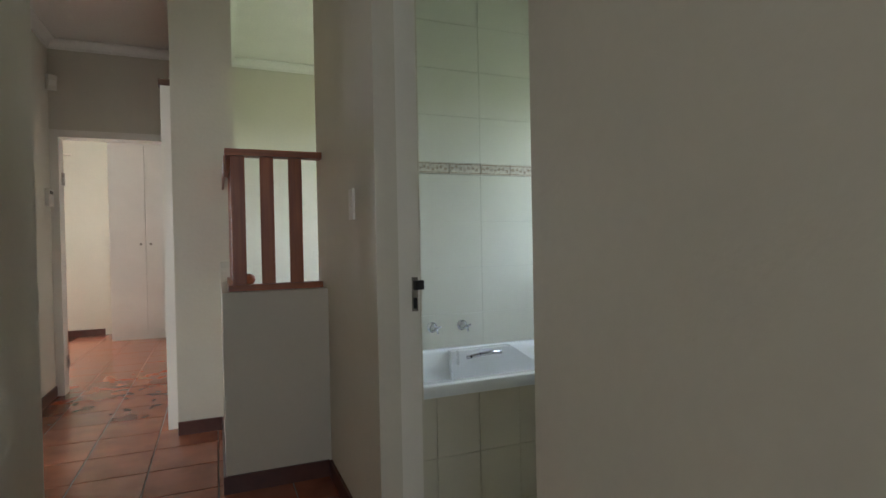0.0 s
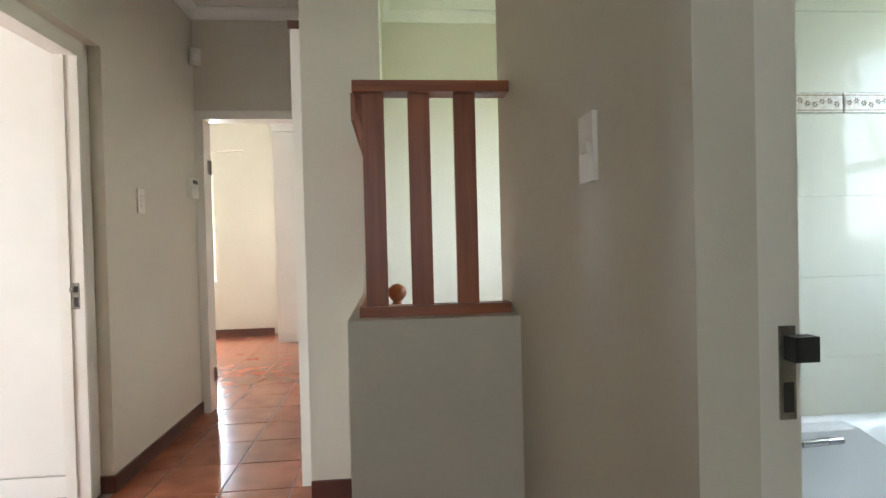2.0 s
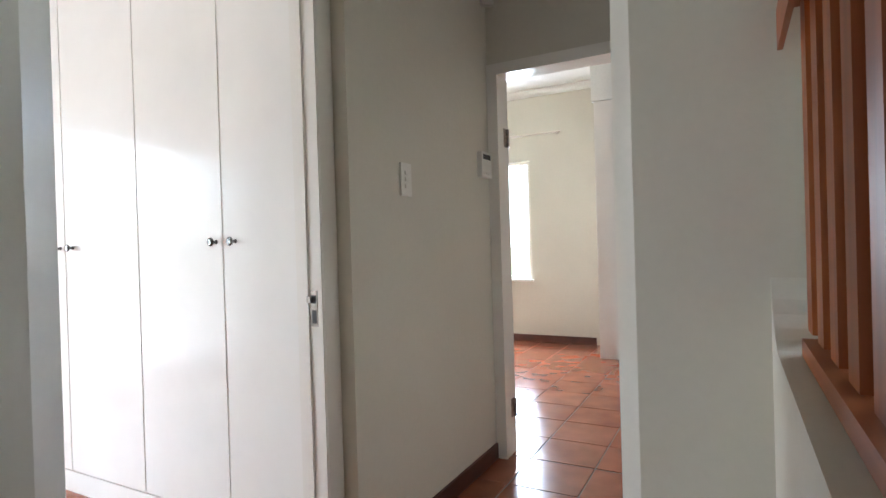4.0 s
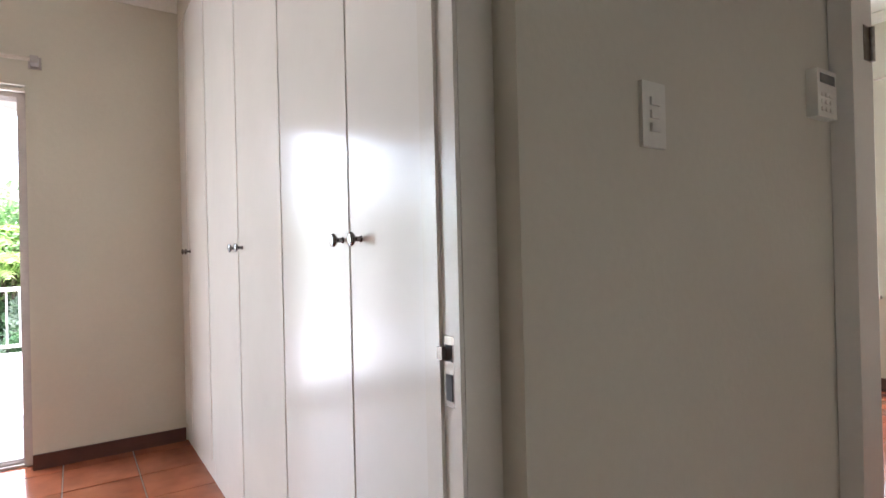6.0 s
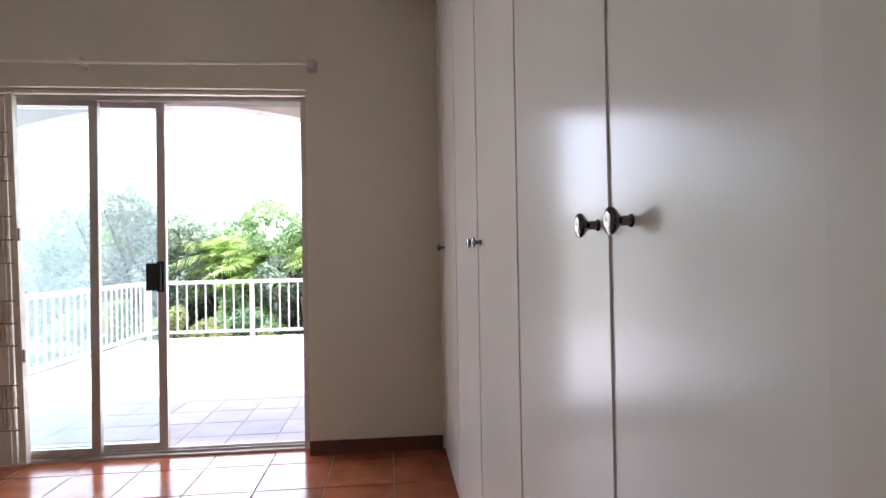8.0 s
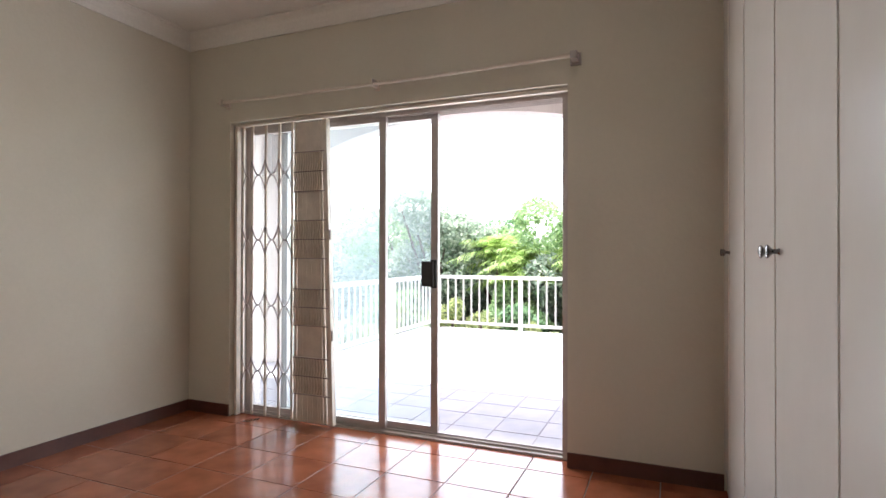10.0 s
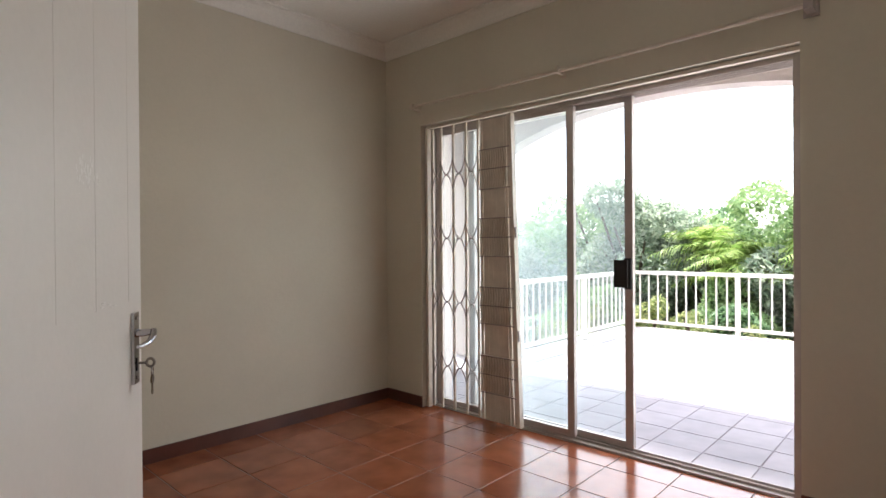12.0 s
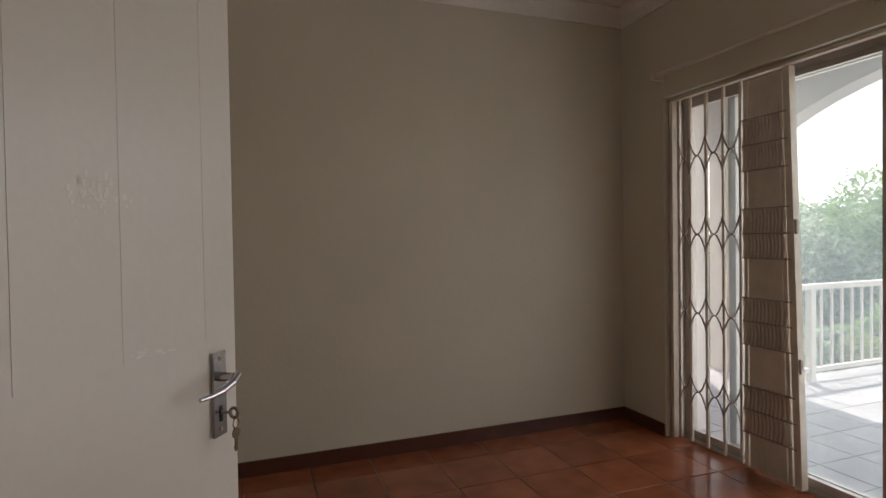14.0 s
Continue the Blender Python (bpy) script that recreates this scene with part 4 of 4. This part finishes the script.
def shrub_tree(at, top, spread, mat, seed, count=2600, size=0.085, label="leafy green garden tree beyond the patio railing"):
    rnd = random.Random(seed)
    t = thing("garden_tree", at, label, "tree")
    x, y, z = at
    bm = bmesh.new()
    h = top - z
    tube(bm, (x, y, z), (x + 0.1, y, z + h * 0.5), 0.11, 8, 0.07)
    ends = []
    for i in range(5):
        a = rnd.uniform(0, 6.3)
        e = (x + spread * 0.5 * math.cos(a), y + spread * 0.5 * math.sin(a), z + h * rnd.uniform(0.6, 0.85))
        tube(bm, (x + 0.1, y, z + h * rnd.uniform(0.3, 0.5)), e, 0.05, 6, 0.02)
        ends.append(e)
    quick("trunk", bm, M["bark"], t)
    bm = bmesh.new()
    n = 9
    for i in range(n):
        a = 2 * math.pi * i / n + rnd.uniform(-0.3, 0.3)
        rr = spread * rnd.uniform(0.25, 0.62)
        zz = z + h * rnd.uniform(0.30, 0.86)
        rad = spread * rnd.uniform(0.28, 0.42)
        foliage(bm, (x + rr * math.cos(a), y + rr * math.sin(a), min(zz, top - rad * 0.75)), (rad, rad, rad * 0.8), count // n, size, rnd)
    quick("crown", bm, mat, t)


def palm(at, height, seed, fronds=16, length=1.15):
    rnd = random.Random(seed)
    t = thing("palm", at, "bright green feathery palm beyond the patio railing", "palm")
    x, y, z = at
    for k in range(3):
        bx, by = x + rnd.uniform(-0.3, 0.3), y + rnd.uniform(-0.3, 0.3)
        hh = height * rnd.uniform(0.75, 1.0)
        bm = bmesh.new()
        tube(bm, (bx, by, z), (bx, by, z + hh * 0.72), 0.05, 8, 0.035)
        quick("trunk", bm, M["bark"], t)
        bm = bmesh.new()
        for i in range(fronds):
            a = 2 * math.pi * i / fronds + rnd.uniform(-0.25, 0.25)
            up = rnd.uniform(0.45, 1.35)
            L = length * rnd.uniform(0.75, 1.1)
            prev = None
            for s_ in range(23):
                u = s_ / 22
                r = L * (math.sin(up * 0) + u * math.cos(up) + 0.35 * u * u)
                p = Vector((bx + r * math.cos(a), by + r * math.sin(a), z + hh * 0.72 + L * (u * math.sin(up) * 1.15 - 0.75 * u * u)))
                if prev is not None:
                    d = (p - prev).normalized()
                    side = d.cross(Vector((0, 0, 1))).normalized()
                    w = 0.50 * L * (0.45 + 0.9 * u) * (1.10 - u) * 1.2 * rnd.uniform(0.8, 1.15)
                    tube(bm, prev, p, 0.007, 3, 0.005)
                    for sg in (-1, 1):
                        tip = p + side * sg * w + d * w * 0.65 + Vector((0, 0, -w * rnd.uniform(0.3, 0.9)))
                        b0, b1 = p - d * 0.016, p + d * 0.018
                        m_ = (p + tip) / 2 + Vector((0, 0, 0.03))
                        vs = [bm.verts.new(b0), bm.verts.new(m_ - d * 0.013), bm.verts.new(tip), bm.verts.new(m_ + d * 0.014), bm.verts.new(b1)]
                        bm.faces.new(vs)
                prev = p
        quick("crown", bm, M["leafb"], t)


GZ = -2.2
TREES = ((-12.4, 3.4, 2.6, 1.9, "leafc"), (-13.2, 2.0, 2.5, 2.0, "leafa"), (-13.4, 5.2, 2.9, 2.2, "leafa"), (-12.9, -1.2, 3.1, 1.9, "leafd"),
         (-14.2, -2.6, 2.95, 2.2, "leafa"), (-16, -5.6, 2.1, 2.8, "leafd"), (-12.2, -3.4, 1.6, 1.6, "leafd"), (-15.0, 2.9, 3.1, 2.3, "leafa"),
         (-15.6, 6.2, 3.5, 2.5, "leafd"), (-13.0, 8.4, 3.2, 2.4, "leafc"), (-19, -9.5, 2.4, 3.6, "leafa"), (-15, -9.5, 1.8, 3.0, "leafc"),
         (-16.5, 0.2, 2.8, 2.4, "leafa"), (-17.5, -2.2, 3.0, 2.6, "leafc"), (-11.6, 2.2, 1.2, 1.2, "leafd"), (-11.5, 5.8, 1.6, 1.3, "leafa"),
         (-10.8, -1.6, 0.45, 1.2, "leafa"), (-8.4, -1.3, 0.3, 1.1, "leafd"), (-6.8, -1.7, 0.35, 1.1, "leafc"), (-10.6, 1.2, 0.3, 0.9, "leafc"),
         (-14.0, 2.2, 2.1, 1.9, "leafa"), (-14.0, 0.0, 2.0, 1.9, "leafd"), (-14.6, 4.2, 2.3, 2.0, "leafc"), (-11.3, 3.8, 0.9, 1.2, "leafc"), (-11.4, 0.6, 0.8, 1.2, "leafa"), (-10.5, 4.2, 0.3, 0.9, "leafd"), (-10.5, 7.0, 0.4, 1.0, "leafc"))
LOOKS = {"leafa": "leafy green garden tree beyond the patio railing", "leafc": "dark green dense garden tree beyond the patio railing", "leafd": "pale silvery-leaved garden tree beyond the patio railing"}
for i, (x, y, top, sp, mt) in enumerate(TREES):
    near = x > -15
    shrub_tree((x, y, GZ), top, sp, M[mt], 100 + i, 13000 if near else 5000, (0.072 if i % 2 else 0.085) if near else 0.12, LOOKS[mt])
for i, (x, y, h) in enumerate(((-11.8, 1.3, 5.2), (-12.0, 3.2, 5.3), (-11.3, 4.6, 4.9), (-12.2, 6.0, 5.7), (-11.4, 7.2, 5.3), (-12.8, 2.1, 5.4), (-11.9, 2.5, 5.5), (-12.5, 0.5, 5.0), (-12.6, 4.4, 5.6))):
    palm((x, y, GZ), h, 300 + i, 15, 0.80 + 0.07 * (i % 4))

for i, (x, y, top, sp) in enumerate(((-10.0, 1.0, 0.50, 0.55), (-10.05, 1.9, 0.40, 0.5), (-9.85, 0.2, 0.65, 0.5), (-9.3, -0.5, 0.60, 0.5), (-8.6, -0.45, 0.55, 0.5), (-7.9, -0.5, 0.62, 0.5), (-7.2, -0.6, 0.60, 0.55), (-6.7, -0.8, 0.50, 0.45))):
    shrub_tree((x, y, GZ), top, sp, M["leafe"], 400 + i, 3200, 0.04, "bushy yellow-green shrub growing against the patio railing")

# ---------------------------------------------------------------- tiles, last


def tile_mesh(name, w, d, t, mat, store={}):
    k = (name, round(w, 3), round(d, 3), t)
    if k not in store:
        bm = bmesh.new()
        c = 0.0005 if mat.name == "cream_wall_tile" else 0.0012
        lo = [bm.verts.new(p) for p in ((0, 0, -t), (w, 0, -t), (w, d, -t), (0, d, -t))]
        mi = [bm.verts.new(p) for p in ((0, 0, -0.0015), (w, 0, -0.0015), (w, d, -0.0015), (0, d, -0.0015))]
        hi = [bm.verts.new(p) for p in ((c, c, 0), (w - c, c, 0), (w - c, d - c, 0), (c, d - c, 0))]
        for a, b in ((lo, mi), (mi, hi)):
            for i in range(4):
                j = (i + 1) % 4
                bm.faces.new((a[i], a[j], b[j], b[i]))
        bm.faces.new(hi)
        me = bpy.data.meshes.new(name)
        bm.to_mesh(me)
        bm.free()
        me.materials.append(mat)
        store[k] = me
    return store[k]


def tiles(name, parent, mat, u0, u1, v0, v1, pu, pv, ou, ov, m, gap=0.006, t=0.008, hole=None, jitter=0.0006, seed=1):
    """Lays tiles over a rectangle; m carries its plane to the world."""
    rnd = random.Random(seed)
    i0, i1 = math.floor((u0 - ou) / pu), math.ceil((u1 - ou) / pu)
    j0, j1 = math.floor((v0 - ov) / pv), math.ceil((v1 - ov) / pv)
    made = 0
    for i in range(i0, i1):
        for j in range(j0, j1):
            a, b = max(u0, ou + i * pu + gap / 2), min(u1, ou + (i + 1) * pu - gap / 2)
            c, d = max(v0, ov + j * pv + gap / 2), min(v1, ov + (j + 1) * pv - gap / 2)
            if hole:
                h0, h1, h2, h3 = hole
                if a < h1 and b > h0 and c < h3 and d > h2:
                    opts = [r for r in ((a, min(b, h0), c, d), (max(a, h1), b, c, d), (a, b, c, min(d, h2)), (a, b, max(c, h3), d)) if r[1] > r[0] and r[3] > r[2]]
                    if not opts:
                        continue
                    a, b, c, d = max(opts, key=lambda r: (r[1] - r[0]) * (r[3] - r[2]))
            if b - a < 0.012 or d - c < 0.012:
                continue
            o = new(name, tile_mesh(name, b - a, d - c, t, mat))
            o.parent = parent
            o.matrix_parent_inverse = parent.matrix_basis.inverted()
            o.matrix_basis = m @ pose(a, c, rnd.uniform(-jitter, jitter), rnd.uniform(-0.06, 0.06), rnd.uniform(-0.06, 0.06), 0)
            made += 1
    return made


I = Matrix.Identity(4)
P = 0.335
tiles("floor_tile", floor_hall, M["tile"], XW, 0.12, 2.893, 5.35, P, P, -0.25, 4.0, I, seed=1)
tiles("floor_tile", floor_hall, M["tile"], -0.41, XE, 0.2, 2.893, P, P, -0.25, 4.0, I, seed=2)
tiles("floor_tile", floor_hall, M["tile"], XW, -0.41, 2.2, 2.893, P, P, -0.25, 4.0, I, seed=3)
tiles("floor_tile", floor_hall, M["tile"], -1.25, XW, 3.19, 4.0, P, P, -0.25, 4.0, I, seed=4)
tiles("floor_tile", floor_bed, M["tile"], -4.28, -1.25, 0.46, 4.06, 0.34, 0.341, -4.075, 2.042, I, seed=5)
tiles("floor_tile", floor_back, M["tile"], -3.1, 1.2, 5.35, 8.65, P, P, -0.25, 4.0, I, seed=6)
tiles("floor_tile", floor_bath, M["apron"], 0.82, 2.45, 0.6, 2.29, 0.3, 0.3, 0.82, 2.29, I, gap=0.004, seed=7)
# bathroom wall tiles: up the wall from the bath
UPN = Matrix(((1, 0, 0, 0), (0, 0, -1, 3.032), (0, 1, 0, 0), (0, 0, 0, 1)))
nb = bpy.data.objects["wall_bath_north"]
eb = bpy.data.objects["wall_bath_east"]
for v0, v1 in ((0.21, 1.545), (1.612, H)):
    tiles("wall_tile", nb, M["bathtile"], 0.80, 2.452, v0, v1, 0.4, 0.2655, 1.14, 0.21 if v0 < 1 else 1.612, UPN, gap=0.0003, jitter=0.0002, seed=8)
UPE = Matrix(((0, 0, -1, 2.452), (-1, 0, 0, 0), (0, 1, 0, 0), (0, 0, 0, 1)))
for v0, v1 in ((0.21, 1.545), (1.612, H)):
    tiles("wall_tile", eb, M["bathtile"], -3.032, -0.6, v0, v1, 0.4, 0.2655, -3.032, 0.21 if v0 < 1 else 1.612, UPE, gap=0.0003, jitter=0.0002, hole=(-2.90, -2.05, 1.07, 2.09), seed=9)
UPA = Matrix(((1, 0, 0, 0), (0, 0, -1, 2.283), (0, 1, 0, 0), (0, 0, 0, 1)))
apron = boxes("wall_bath_apron", [(0.80, 2.452, 2.29, 2.36, 0, 0.503)], M["apron"], kind=S)
tiles("apron_tile", apron, M["apron"], 0.80, 2.45, 0.0, 0.503, 0.2, 0.2655, 1.14, -0.02, UPA, gap=0.0008, jitter=0.0003, seed=10)


def border(parent, m, u0, u1, ou, hole=None):
    i = 0
    u = ou
    while u < u1:
        a, b = max(u, u0) + 0.001, min(u + 0.2, u1) - 0.001
        u += 0.2
        if b - a < 0.02 or (hole and a < hole[1] and b > hole[0]):
            if not (hole and b - a >= 0.02):
                continue
            if a >= hole[0]:
                continue
            b = min(b, hole[0])
        o = new("border_tile", tile_mesh("border_tile", b - a, 0.066, 0.008, M["decor"]))
        o.parent = parent
        o.matrix_basis = m @ pose(a, 1.5455, 0.001)
        bm = bmesh.new()
        w = b - a
        box(bm, 0.0, w, 0.007, 0.010, 0, 0.0015)
        box(bm, 0.0, w, 0.056, 0.059, 0, 0.0015)
        box(bm, 0.004, 0.007, 0.012, 0.054, 0, 0.0015)
        x = 0.02
        k = 0
        while x < w - 0.02:
            cx, cy = x, 0.033 + 0.007 * math.sin(k * 1.7)
            for s_ in range(6):
                aa, bb = s_ * 1.047, (s_ + 0.6) * 1.047
                r = 0.010
                tube(bm, (cx + r * math.cos(aa), cy + r * math.sin(aa), 0.0008), (cx + 0.004 * math.cos(bb), cy + 0.004 * math.sin(bb), 0.0008), 0.0016, 4)
            x += 0.026
            k += 1
        me = bpy.data.meshes.new("border_relief")
        bm.to_mesh(me)
        bm.free()
        me.materials.append(M["decor2"])
        q = new("border_relief", me)
        q.parent = o
        q.location = (0, 0, 0.0002)


border(nb, UPN, 0.80, 2.452, 0.74)
border(eb, UPE, -3.032, -2.05, -3.032, (-2.90, -2.05))

n1 = tiles("patio_tile", patio, M["patio"], -7.6, -4.44, 0.28, 4.6, 0.308, 0.308, -5.335, 2.065, Matrix.Translation((0, 0, PZ)), gap=0.007, seed=11)
bm = bmesh.new()
for i in range(12):
    for j in range(30):
        a, c = -5.335 + (i - 14) * 0.308, 2.065 + (j - 6) * 0.308
        if a > -9.4 and a < -7.6 and c + 0.3 < 9 and c > 0.05:
            box(bm, a + 0.0035, min(a + 0.3045, -7.604), c + 0.0035, c + 0.3045, PZ - 0.008, PZ)
tagged(quick("patio_tile_far", bm, M["patio"], patio), kind="stuff")
